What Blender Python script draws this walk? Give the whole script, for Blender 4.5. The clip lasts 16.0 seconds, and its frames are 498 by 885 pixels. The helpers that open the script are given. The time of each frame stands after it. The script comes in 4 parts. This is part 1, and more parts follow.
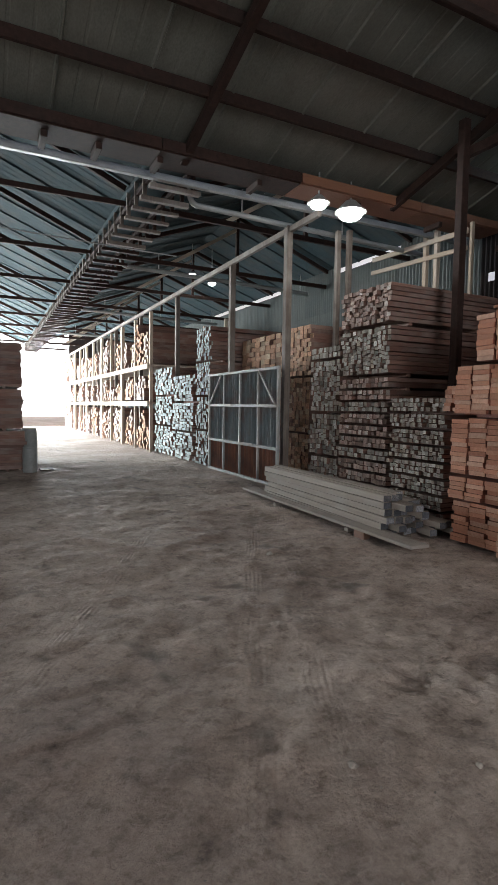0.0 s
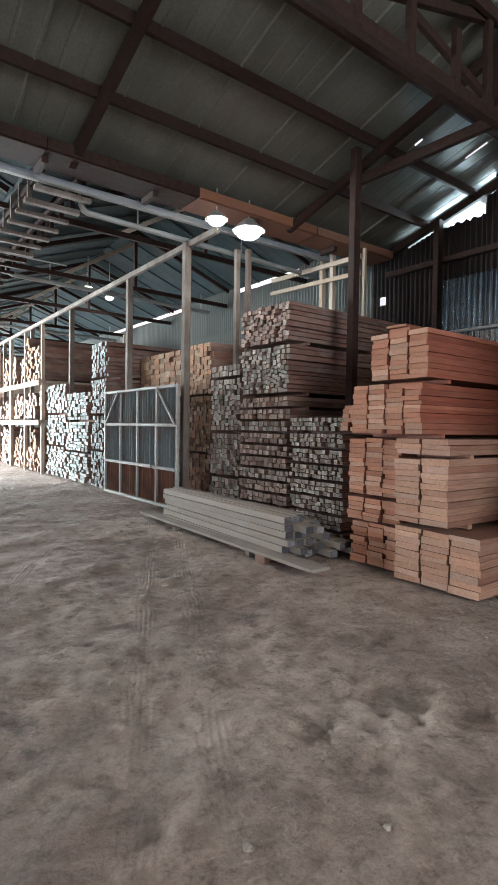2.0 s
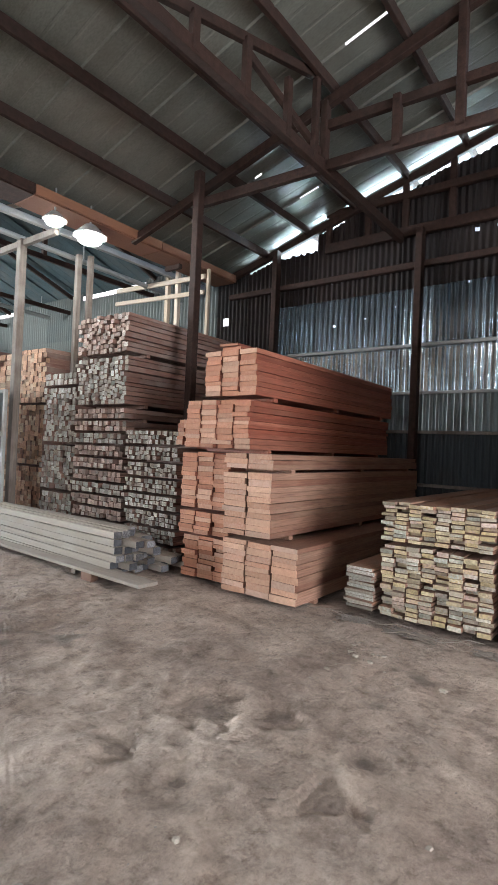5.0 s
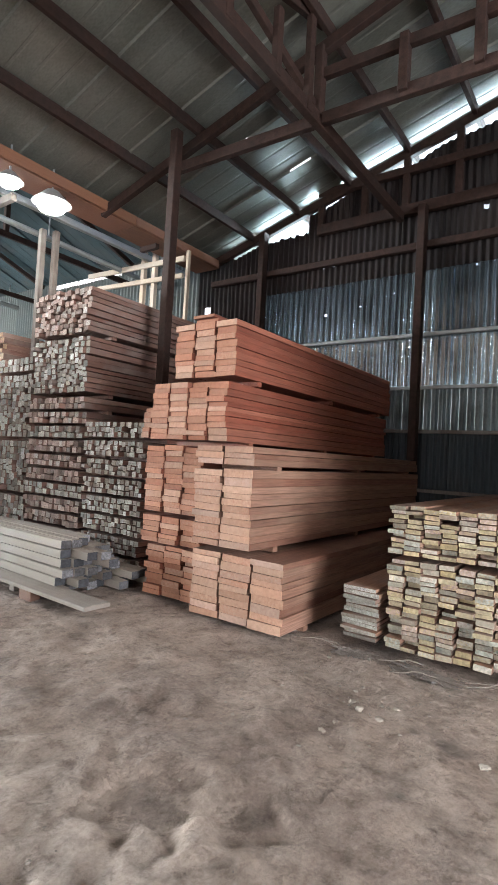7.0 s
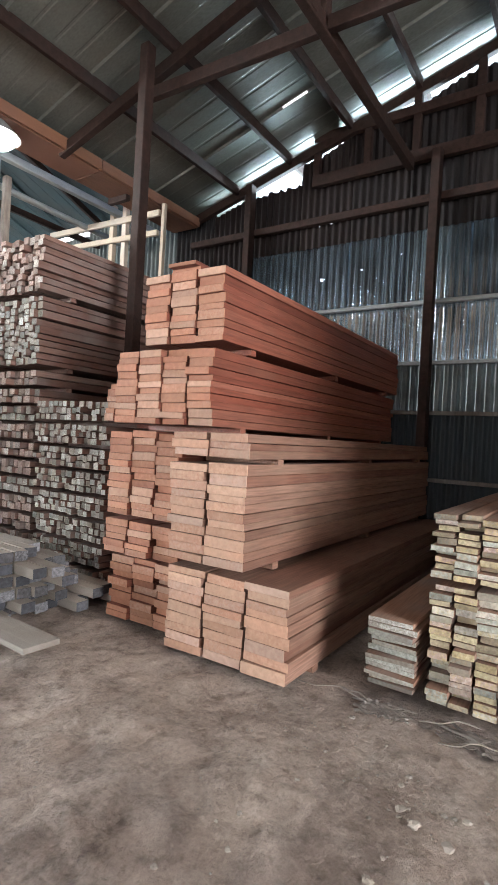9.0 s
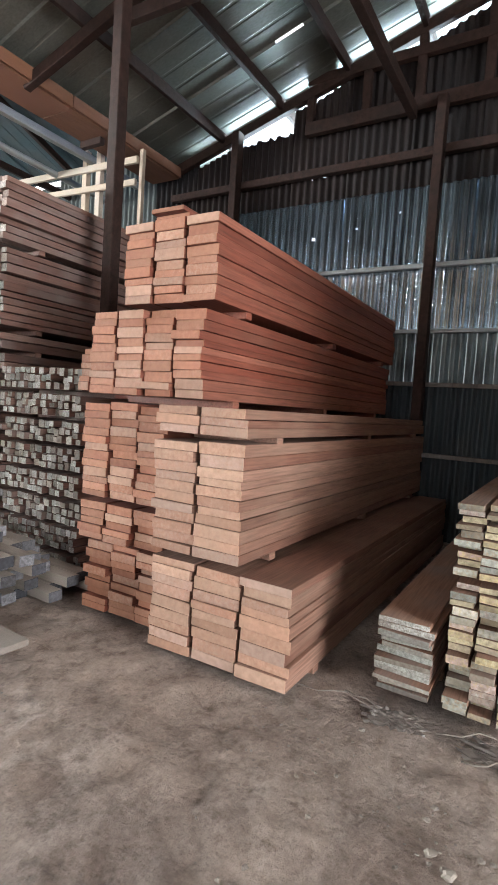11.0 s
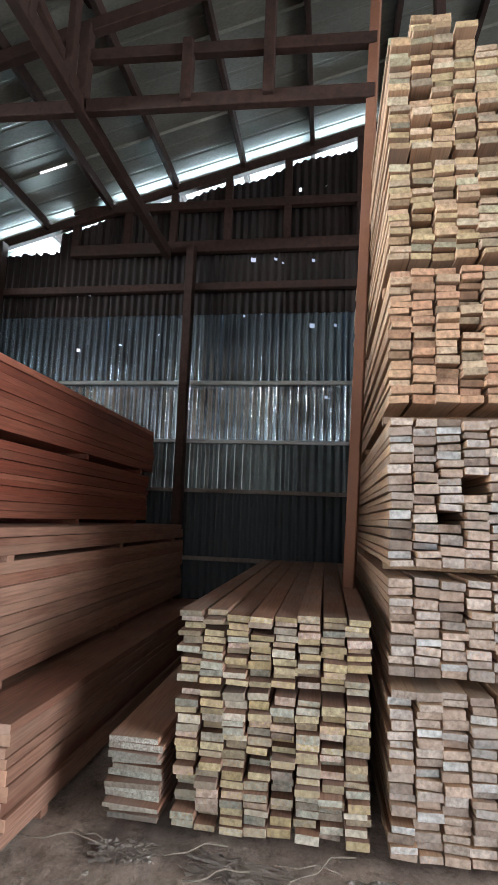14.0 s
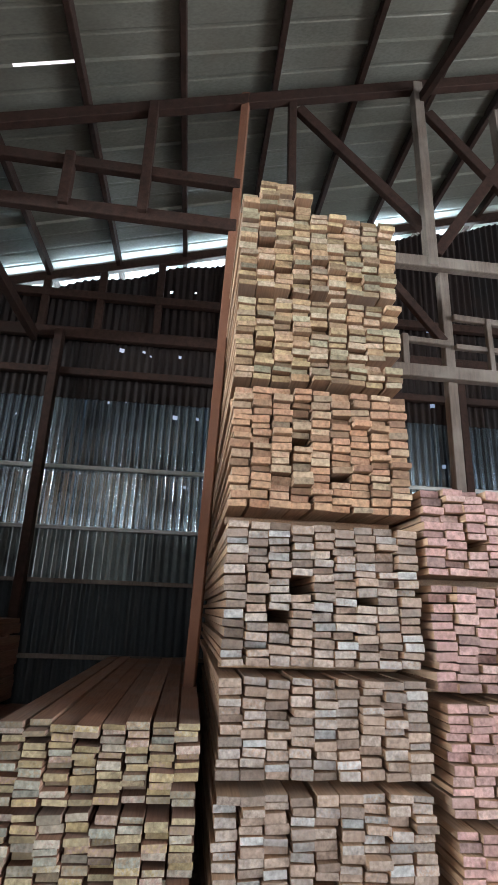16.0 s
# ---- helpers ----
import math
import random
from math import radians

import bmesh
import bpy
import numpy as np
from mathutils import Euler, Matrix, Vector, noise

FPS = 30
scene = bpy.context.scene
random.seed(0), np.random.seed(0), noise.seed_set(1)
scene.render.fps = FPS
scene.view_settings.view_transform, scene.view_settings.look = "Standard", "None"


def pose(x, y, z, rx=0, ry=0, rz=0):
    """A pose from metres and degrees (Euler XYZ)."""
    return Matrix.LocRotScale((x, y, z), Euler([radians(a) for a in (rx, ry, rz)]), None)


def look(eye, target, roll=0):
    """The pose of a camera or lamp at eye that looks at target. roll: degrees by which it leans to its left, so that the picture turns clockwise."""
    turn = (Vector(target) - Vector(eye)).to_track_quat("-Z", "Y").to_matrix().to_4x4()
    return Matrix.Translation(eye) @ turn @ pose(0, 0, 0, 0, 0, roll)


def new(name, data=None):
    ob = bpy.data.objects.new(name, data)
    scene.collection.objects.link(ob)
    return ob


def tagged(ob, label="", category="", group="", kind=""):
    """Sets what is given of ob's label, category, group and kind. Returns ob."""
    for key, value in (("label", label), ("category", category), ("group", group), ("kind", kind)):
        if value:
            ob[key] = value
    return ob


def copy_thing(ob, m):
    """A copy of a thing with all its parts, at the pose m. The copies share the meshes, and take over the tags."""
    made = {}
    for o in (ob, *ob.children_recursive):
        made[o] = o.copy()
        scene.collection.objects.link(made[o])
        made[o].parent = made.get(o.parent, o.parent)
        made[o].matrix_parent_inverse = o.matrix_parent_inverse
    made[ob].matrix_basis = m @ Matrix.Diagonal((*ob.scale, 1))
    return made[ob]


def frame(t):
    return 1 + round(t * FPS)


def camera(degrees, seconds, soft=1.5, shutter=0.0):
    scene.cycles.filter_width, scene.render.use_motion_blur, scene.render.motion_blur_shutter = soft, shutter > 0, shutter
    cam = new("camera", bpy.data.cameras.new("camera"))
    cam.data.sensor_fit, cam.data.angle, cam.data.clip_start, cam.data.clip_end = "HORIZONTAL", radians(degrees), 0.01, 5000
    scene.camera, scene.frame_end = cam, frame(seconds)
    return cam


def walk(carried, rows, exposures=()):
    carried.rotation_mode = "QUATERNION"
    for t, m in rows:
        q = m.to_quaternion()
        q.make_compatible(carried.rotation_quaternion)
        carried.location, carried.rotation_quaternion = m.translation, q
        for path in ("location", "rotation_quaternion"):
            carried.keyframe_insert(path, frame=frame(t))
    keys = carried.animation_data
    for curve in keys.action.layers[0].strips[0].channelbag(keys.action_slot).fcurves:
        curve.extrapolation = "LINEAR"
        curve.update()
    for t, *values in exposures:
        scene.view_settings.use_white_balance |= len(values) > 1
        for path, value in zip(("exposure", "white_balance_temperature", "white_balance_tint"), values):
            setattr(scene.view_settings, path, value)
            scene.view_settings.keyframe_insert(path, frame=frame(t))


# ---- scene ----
cam = camera(50.5, 16.0, soft=1.5)
PATH = [
    (0, (1.758, 0.572, 1.513), (2.651, 2.356, 1.379), 0.9),
    (0.5, (1.834, 0.665, 1.49), (2.785, 2.42, 1.364), 1.2),
    (1, (1.893, 0.783, 1.505), (2.912, 2.501, 1.407), 0.1),
    (1.5, (1.952, 0.803, 1.519), (3.062, 2.465, 1.435), -0.2),
    (2, (1.996, 0.801, 1.521), (3.195, 2.401, 1.464), 0.9),
    (2.5, (2.073, 0.786, 1.495), (3.353, 2.323, 1.462), 1.5),
    (3, (2.097, 0.756, 1.5), (3.468, 2.212, 1.48), 1.9),
    (3.5, (2.135, 0.734, 1.479), (3.581, 2.116, 1.464), 2.2),
    (4, (2.129, 0.711, 1.482), (3.649, 2.01, 1.47), 2.2),
    (4.5, (2.132, 0.696, 1.483), (3.683, 1.959, 1.488), 2.2),
    (5, (2.152, 0.671, 1.485), (3.745, 1.881, 1.509), 2.5),
    (5.2, (2.162, 0.678, 1.465), (3.778, 1.857, 1.479), 3.1),
    (7.5, (3.164, 1.382, 1.34), (4.797, 2.533, 1.431), 3.3),
    (8, (3.297, 1.568, 1.449), (5.007, 2.605, 1.49), 1.8),
    (8.5, (3.533, 1.71, 1.401), (5.206, 2.806, 1.425), 2.7),
    (11, (4.015, 2.153, 1.443), (5.731, 3.172, 1.316), 3.8),
    (11.5, (4.026, 2.077, 1.467), (5.819, 2.962, 1.413), 3.3),
    (12, (4.037, 2.026, 1.475), (5.89, 2.777, 1.434), 3.0),
    (12.5, (4.038, 1.955, 1.468), (5.937, 2.584, 1.473), 2.3),
    (13, (4.024, 1.919, 1.478), (5.962, 2.41, 1.527), 2.3),
    (13.5, (4.004, 1.875, 1.48), (5.965, 2.249, 1.611), 2.3),
    (14, (3.951, 1.831, 1.534), (5.908, 2.124, 1.821), 2.2),
    (14.5, (3.899, 1.788, 1.557), (5.846, 1.943, 1.987), 2.4),
    (15, (3.854, 1.758, 1.574), (5.786, 1.78, 2.091), 2.1),
    (15.5, (3.817, 1.731, 1.582), (5.731, 1.633, 2.155), 1.8),
    (16, (3.793, 1.707, 1.595), (5.689, 1.519, 2.205), 2.1),
]
walk(cam, [(t, look(eye, target, roll)) for t, eye, target, roll in PATH], exposures=[(0, -0.6), (1.5, -0.15), (3.5, 0.5), (5, 0.68), (8.5, 0.9), (12.5, 0.8), (14, 0.5), (16, 0.25)])

# ---- world and large lights ----
world = bpy.data.worlds.new("sky")
scene.world = world
world.use_nodes = True
wn = world.node_tree.nodes
sky = wn.new("ShaderNodeTexSky")
sky.sky_type, sky.sun_disc = "NISHITA", False
sky.sun_elevation, sky.sun_rotation = radians(52), radians(20)
world.node_tree.links.new(sky.outputs[0], wn["Background"].inputs[0])
sky.dust_density, sky.air_density = 6.0, 0.8
wn["Background"].inputs[1].default_value = 0.15


def lamp(name, kind, m, energy, colour=(1, 1, 1), size=None, angle=None):
    data = bpy.data.lights.new(name, kind)
    data.energy, data.color = energy, colour
    if size:
        data.shape, data.size, data.size_y = "RECTANGLE", size[0], size[1]
    if angle:
        data.angle = radians(angle)
    ob = new(name, data)
    ob.matrix_world = m
    return ob


lamp("sun", "SUN", look((0, 0, 0), (-0.22, -0.58, -0.79)), 1.5, (1.0, 0.97, 0.93), angle=12)
# daylight through the open west side, behind the walker, and through the far end of the aisle
lamp("daylight_west", "AREA", look((-4.9, 2.3, 2.6), (4.0, 3.2, 0.9)), 300, (0.95, 0.98, 1.0), (9.0, 3.6))
lamp("daylight_south", "AREA", look((3.2, -6.9, 2.9), (5.0, 2.6, 0.2)), 1050, (0.94, 0.97, 1.0), (4.6, 4.2))
lamp("daylight_far_end", "AREA", look((3.4, 37.6, 2.0), (5.2, 12.0, 0.2)), 13000, (0.90, 0.97, 1.0), (6.4, 3.6))

lamp("daylight_far_west", "AREA", look((-4.9, 27.5, 2.4), (6.5, 24.0, 1.2)), 12000, (0.90, 0.97, 1.0), (19.0, 4.0))
gap_along = Vector((0, -1, 0.28)).normalized()
gap_out = Vector((0.86, 0.13, -0.48)).normalized()
gap_out = (gap_out - gap_along * gap_out.dot(gap_along)).normalized()
gap_turn = Matrix((gap_along, gap_out.cross(gap_along), gap_out)).transposed().to_4x4()
lamp("daylight_gable_gap", "AREA", Matrix.Translation((12.3, 1.9, 6.06)) @ gap_turn, 2100, (0.66, 0.88, 1.0), (11.4, 0.7))


# ---- materials ----
def nodes_of(name, rough=0.7, metal=0.0):
    m = bpy.data.materials.new(name)
    m.use_nodes = True
    nt = m.node_tree
    b = nt.nodes["Principled BSDF"]
    b.inputs["Roughness"].default_value, b.inputs["Metallic"].default_value = rough, metal
    return m, nt, b


def node(nt, kind, **values):
    n = nt.nodes.new(kind)
    for k, v in values.items():
        n.inputs[k].default_value = v
    return n


def ramp(nt, source, stops):
    r = nt.nodes.new("ShaderNodeValToRGB")
    while len(r.color_ramp.elements) < len(stops):
        r.color_ramp.elements.new(0.5)
    for e, (p, c) in zip(r.color_ramp.elements, stops):
        e.position, e.color = p, (*c, 1)
    nt.links.new(source, r.inputs[0])
    return r


def blend(nt, mode, fac, a, b):
    n = nt.nodes.new("ShaderNodeMix")
    n.data_type, n.blend_type = "RGBA", mode
    for sock, v in ((n.inputs[0], fac), (n.inputs[6], a), (n.inputs[7], b)):
        if hasattr(v, "is_output"):
            nt.links.new(v, sock)
        else:
            sock.default_value = v if isinstance(v, (int, float)) else (*v, 1)
    return n.outputs[2]


def bumped(nt, b, height, strength, distance):
    n = node(nt, "ShaderNodeBump", Strength=strength, Distance=distance)
    nt.links.new(height, n.inputs["Height"])
    nt.links.new(n.outputs[0], b.inputs["Normal"])


def textured(name, colours, scale=(1, 1, 1), noise_scale=6.0, rough=0.75, metal=0.0, bump=0.3, depth=0.004, per_piece=True,
             detail_scale=60.0, dirt=(0.3, 0.28, 0.26), dirt_amount=0.5, contrast=0.72, uneven=1.0, spec=0.5):
    """A surface with a colour that varies from piece to piece, a grain stretched by scale, and broad stains."""
    m, nt, b = nodes_of(name, rough, metal)
    b.inputs["Specular IOR Level"].default_value = spec
    co = nt.nodes.new("ShaderNodeTexCoord")
    info = nt.nodes.new("ShaderNodeObjectInfo")
    shift = nt.nodes.new("ShaderNodeVectorMath")
    shift.operation = "ADD"
    nt.links.new(co.outputs["Object"], shift.inputs[0])
    times = nt.nodes.new("ShaderNodeMath")
    times.operation = "MULTIPLY"
    times.inputs[1].default_value = 37.0 if per_piece else 0.0
    nt.links.new(info.outputs["Random"], times.inputs[0])
    nt.links.new(times.outputs[0], shift.inputs[1])
    mapping = node(nt, "ShaderNodeMapping", Scale=scale)
    nt.links.new(shift.outputs[0], mapping.inputs[0])
    grain = node(nt, "ShaderNodeTexNoise", Scale=noise_scale, Detail=6.0, Roughness=0.65)
    nt.links.new(mapping.outputs[0], grain.inputs["Vector"])
    fine = node(nt, "ShaderNodeTexNoise", Scale=detail_scale, Detail=4.0)
    nt.links.new(mapping.outputs[0], fine.inputs["Vector"])
    stain = node(nt, "ShaderNodeTexNoise", Scale=2.3, Detail=5.0)
    nt.links.new(shift.outputs[0], stain.inputs["Vector"])
    n = len(colours)
    if per_piece:
        mixed = nt.nodes.new("ShaderNodeMath")
        mixed.operation = "MULTIPLY_ADD"
        mixed.inputs[1].default_value, mixed.inputs[2].default_value = 0.55, -0.27
        nt.links.new(grain.outputs[0], mixed.inputs[0])
        total = nt.nodes.new("ShaderNodeMath")
        total.operation = "ADD"
        nt.links.new(mixed.outputs[0], total.inputs[0])
        nt.links.new(info.outputs["Random"], total.inputs[1])
        source = total.outputs[0]
    else:
        source = grain.outputs[0]
    base = ramp(nt, source, [((i + 0.5) / n if per_piece else 0.3 + 0.4 * i / max(1, n - 1), c) for i, c in enumerate(colours)])
    streak = ramp(nt, fine.outputs[0], [(0.3, (contrast, contrast * 0.97, contrast * 0.95)), (0.65, (1.08, 1.08, 1.08))])
    c = blend(nt, "MULTIPLY", 0.7, base.outputs[0], streak.outputs[0])
    if per_piece and uneven < 1:
        spread = nt.nodes.new("ShaderNodeMath")
        spread.operation, spread.inputs[1].default_value = "MULTIPLY", 17.3
        nt.links.new(info.outputs["Random"], spread.inputs[0])
        fract = nt.nodes.new("ShaderNodeMath")
        fract.operation = "FRACT"
        nt.links.new(spread.outputs[0], fract.inputs[0])
        value = ramp(nt, fract.outputs[0], [(0.0, (uneven,) * 3), (0.35, (0.9,) * 3), (1.0, (1.12,) * 3)])
        c = blend(nt, "MULTIPLY", 1.0, c, value.outputs[0])
    mask = ramp(nt, stain.outputs[0], [(0.45, (0, 0, 0)), (0.75, (dirt_amount,) * 3)])
    c = blend(nt, "MIX", mask.outputs[0], c, dirt)
    nt.links.new(c, b.inputs["Base Color"])
    bumped(nt, b, fine.outputs[0], bump, depth)
    return m


LONG = (1.2, 22, 22)
red_side = textured("red_timber_side", [(0.20, 0.052, 0.030), (0.26, 0.078, 0.046), (0.22, 0.060, 0.036), (0.30, 0.105, 0.066)], LONG, 1.6, 0.62, dirt=(0.2, 0.08, 0.05), contrast=0.5, uneven=0.74, detail_scale=4.0)
red_end = textured("red_timber_end", [(0.36, 0.150, 0.090), (0.42, 0.205, 0.130), (0.38, 0.165, 0.100), (0.47, 0.285, 0.205)], (4, 8, 8), 6, 0.85, dirt=(0.34, 0.17, 0.1), contrast=0.8, uneven=0.74, detail_scale=4.0)
brown_side = textured("brown_timber_side", [(0.23, 0.118, 0.080), (0.31, 0.172, 0.122), (0.25, 0.125, 0.084), (0.22, 0.095, 0.062)], LONG, 1.6, 0.7, dirt=(0.26, 0.17, 0.12), contrast=0.5, uneven=0.74, detail_scale=4.0)
brown_end = textured("brown_timber_end", [(0.44, 0.245, 0.165), (0.50, 0.315, 0.225), (0.40, 0.205, 0.135), (0.46, 0.30, 0.235)], (4, 8, 8), 6, 0.85, dirt=(0.33, 0.23, 0.17), contrast=0.8, uneven=0.74, detail_scale=4.0)
yellow_side = textured("top_timber_side", [(0.30, 0.16, 0.11), (0.38, 0.22, 0.15), (0.26, 0.13, 0.08)], LONG, 1.6, 0.7, contrast=0.6, uneven=0.72, detail_scale=4.0)
yellow_end = textured("yellow_timber_end", [(0.48, 0.37, 0.20), (0.56, 0.48, 0.31), (0.42, 0.31, 0.21), (0.39, 0.41, 0.36), (0.58, 0.52, 0.44), (0.47, 0.33, 0.29), (0.52, 0.40, 0.20), (0.55, 0.50, 0.42)], (4, 10, 10), 7, 0.85, dirt=(0.3, 0.24, 0.17), dirt_amount=0.8, contrast=0.32, uneven=0.42, detail_scale=4.5)
pale_side = textured("pale_timber_side", [(0.44, 0.27, 0.17), (0.50, 0.33, 0.21), (0.40, 0.24, 0.15)], LONG, 1.6, 0.75, contrast=0.6, uneven=0.72, detail_scale=4.0)
pale_end = textured("pale_timber_end", [(0.48, 0.36, 0.29), (0.42, 0.33, 0.28), (0.56, 0.47, 0.41), (0.42, 0.38, 0.36), (0.50, 0.36, 0.28), (0.52, 0.52, 0.52)], (4, 10, 10), 7, 0.85, dirt=(0.26, 0.18, 0.14), dirt_amount=0.8, contrast=0.32, uneven=0.42, detail_scale=4.5)
tan_end = textured("tan_timber_end", [(0.52, 0.29, 0.18), (0.56, 0.36, 0.23), (0.46, 0.25, 0.165), (0.56, 0.43, 0.30)], (4, 10, 10), 7, 0.85, dirt=(0.26, 0.16, 0.1), dirt_amount=0.8, contrast=0.32, uneven=0.42, detail_scale=4.5)
honey_end = textured("honey_timber_end", [(0.50, 0.33, 0.20), (0.54, 0.43, 0.25), (0.46, 0.30, 0.20), (0.56, 0.45, 0.34), (0.44, 0.40, 0.28)], (4, 10, 10), 7, 0.85, dirt=(0.24, 0.16, 0.09), dirt_amount=0.8, contrast=0.32, uneven=0.42, detail_scale=4.5)
pink_end = textured("pink_timber_end", [(0.58, 0.36, 0.33), (0.52, 0.32, 0.31), (0.62, 0.44, 0.40), (0.46, 0.30, 0.28)], (4, 10, 10), 7, 0.85, dirt=(0.34, 0.2, 0.19), dirt_amount=0.7, contrast=0.32, uneven=0.42, detail_scale=4.5)
dark_side = textured("weathered_timber_side", [(0.20, 0.10, 0.075), (0.26, 0.15, 0.115), (0.17, 0.09, 0.07)], LONG, 1.6, 0.72, contrast=0.6, uneven=0.72, detail_scale=4.0)
grey_end = textured("grey_timber_end", [(0.42, 0.42, 0.37), (0.52, 0.50, 0.44), (0.34, 0.29, 0.25), (0.56, 0.56, 0.52), (0.38, 0.33, 0.27)], (4, 14, 14), 9, 0.85, dirt=(0.14, 0.1, 0.08), dirt_amount=0.9, contrast=0.32, uneven=0.42, detail_scale=4.5)
rust_end = textured("reddish_grey_timber_end", [(0.46, 0.34, 0.29), (0.54, 0.42, 0.36), (0.36, 0.23, 0.19), (0.55, 0.50, 0.45)], (4, 14, 14), 9, 0.85, dirt=(0.16, 0.1, 0.08), dirt_amount=0.9, contrast=0.32, uneven=0.42, detail_scale=4.5)
aqua_end = textured("bleached_timber_end", [(0.33, 0.40, 0.40), (0.42, 0.47, 0.46), (0.26, 0.31, 0.31)], (4, 14, 14), 9, 0.85, dirt=(0.25, 0.27, 0.26), dirt_amount=0.7, contrast=0.32, uneven=0.42, detail_scale=4.5)
plank_side = textured("grey_plank_side", [(0.27, 0.225, 0.19), (0.36, 0.305, 0.26), (0.22, 0.18, 0.15)], (22, 1.2, 22), 1.6, 0.8)
plank_end = textured("blue_grey_plank_end", [(0.06, 0.06, 0.07), (0.12, 0.115, 0.125), (0.05, 0.045, 0.045), (0.26, 0.255, 0.27)], (8, 4, 8), 7, 0.85, dirt=(0.05, 0.048, 0.05), contrast=0.32, uneven=0.42, detail_scale=4.5)
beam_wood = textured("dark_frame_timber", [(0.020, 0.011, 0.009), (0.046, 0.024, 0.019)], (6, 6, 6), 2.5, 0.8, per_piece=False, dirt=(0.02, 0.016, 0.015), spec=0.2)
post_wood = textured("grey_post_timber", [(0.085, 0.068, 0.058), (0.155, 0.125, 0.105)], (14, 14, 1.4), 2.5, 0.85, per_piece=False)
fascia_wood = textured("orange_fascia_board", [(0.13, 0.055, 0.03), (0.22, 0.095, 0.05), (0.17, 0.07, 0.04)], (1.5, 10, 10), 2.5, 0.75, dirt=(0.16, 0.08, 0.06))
rack_wood = textured("pale_rack_timber", [(0.42, 0.34, 0.26), (0.52, 0.44, 0.36)], (3, 3, 3), 4, 0.85)
roof_sheet = textured("grey_green_roof_sheet", [(0.115, 0.122, 0.105), (0.185, 0.19, 0.168)], (1, 0.35, 1), 2.2, 0.42, 0.25, spec=0.5, per_piece=False, dirt=(0.12, 0.11, 0.09), bump=0.12)
blue_sheet = textured("blue_grey_roof_sheet", [(0.042, 0.066, 0.076), (0.065, 0.092, 0.102)], (0.35, 1, 1), 2.2, 0.95, 0.0, spec=0.08, per_piece=False, dirt=(0.10, 0.09, 0.08), bump=0.12)
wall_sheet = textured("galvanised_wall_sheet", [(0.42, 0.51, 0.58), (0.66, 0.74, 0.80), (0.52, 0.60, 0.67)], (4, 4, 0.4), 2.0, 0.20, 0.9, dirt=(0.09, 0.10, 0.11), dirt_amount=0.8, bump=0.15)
# darker than wall_sheet: the light fading above the bright band is painted in
upper_shade_sheet = textured("shaded_upper_wall_sheet", [(0.19, 0.25, 0.30), (0.34, 0.42, 0.48), (0.24, 0.30, 0.36)], (4, 4, 0.4), 2.0, 0.22, 0.9, dirt=(0.06, 0.065, 0.075), dirt_amount=0.85, bump=0.15)
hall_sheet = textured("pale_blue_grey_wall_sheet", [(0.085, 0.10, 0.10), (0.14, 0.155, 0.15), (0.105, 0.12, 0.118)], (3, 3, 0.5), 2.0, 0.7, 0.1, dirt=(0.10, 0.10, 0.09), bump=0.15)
# middle tone: half shade below the bright band, put into the colour
half_shade_sheet = textured("half_shaded_grey_wall_sheet", [(0.15, 0.18, 0.19), (0.24, 0.28, 0.29), (0.18, 0.21, 0.22)], (4, 4, 0.4), 2.0, 0.34, 0.8, dirt=(0.06, 0.06, 0.06), dirt_amount=0.8, bump=0.15)
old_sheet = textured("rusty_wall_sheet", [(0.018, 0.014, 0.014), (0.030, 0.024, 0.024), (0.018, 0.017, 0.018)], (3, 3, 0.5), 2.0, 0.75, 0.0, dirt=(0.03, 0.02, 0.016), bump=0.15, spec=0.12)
# dark colour stands in for the shade behind the stacks
low_shade_sheet = textured("shaded_dark_blue_wall_sheet", [(0.022, 0.030, 0.036), (0.040, 0.050, 0.056), (0.028, 0.034, 0.040)], (3, 3, 0.5), 2.0, 0.6, 0.3, dirt=(0.05, 0.045, 0.04), bump=0.15)
zinc = textured("zinc_gutter_metal", [(0.28, 0.30, 0.30), (0.38, 0.40, 0.40)], (1, 6, 6), 3, 0.55, 0.4, per_piece=False, dirt=(0.22, 0.19, 0.16))
gate_paint = textured("grey_gate_frame_paint", [(0.21, 0.22, 0.215), (0.30, 0.31, 0.30)], (4, 4, 4), 5, 0.7, 0.1, per_piece=False, dirt=(0.26, 0.15, 0.1))
gate_sheet = textured("dull_gate_sheet", [(0.10, 0.12, 0.13), (0.17, 0.20, 0.21)], (3, 3, 0.6), 2.5, 0.7, 0.1, spec=0.2, per_piece=False, dirt=(0.13, 0.065, 0.04), dirt_amount=0.9)
gate_rust = textured("rusted_gate_sheet", [(0.13, 0.055, 0.035), (0.19, 0.085, 0.055), (0.10, 0.07, 0.06)], (3, 3, 0.6), 2.5, 0.8, 0.0, spec=0.2, per_piece=False, dirt=(0.06, 0.04, 0.035), dirt_amount=0.8)
drum_plastic = textured("dusty_grey_plastic", [(0.20, 0.21, 0.21), (0.30, 0.31, 0.30)], (3, 3, 3), 4, 0.5, per_piece=False)
concrete = textured("rough_concrete", [(0.30, 0.29, 0.27), (0.40, 0.39, 0.36)], (2, 2, 2), 3, 0.9, per_piece=False)
pale_stone = textured("chalky_stone", [(0.30, 0.25, 0.205), (0.38, 0.33, 0.28), (0.26, 0.21, 0.175)], (8, 8, 8), 4, 0.9)
film_mat = textured("dusty_plastic_film", [(0.12, 0.098, 0.084), (0.20, 0.17, 0.15)], (6, 6, 6), 4, 0.4, per_piece=False, dirt=(0.2, 0.16, 0.13))
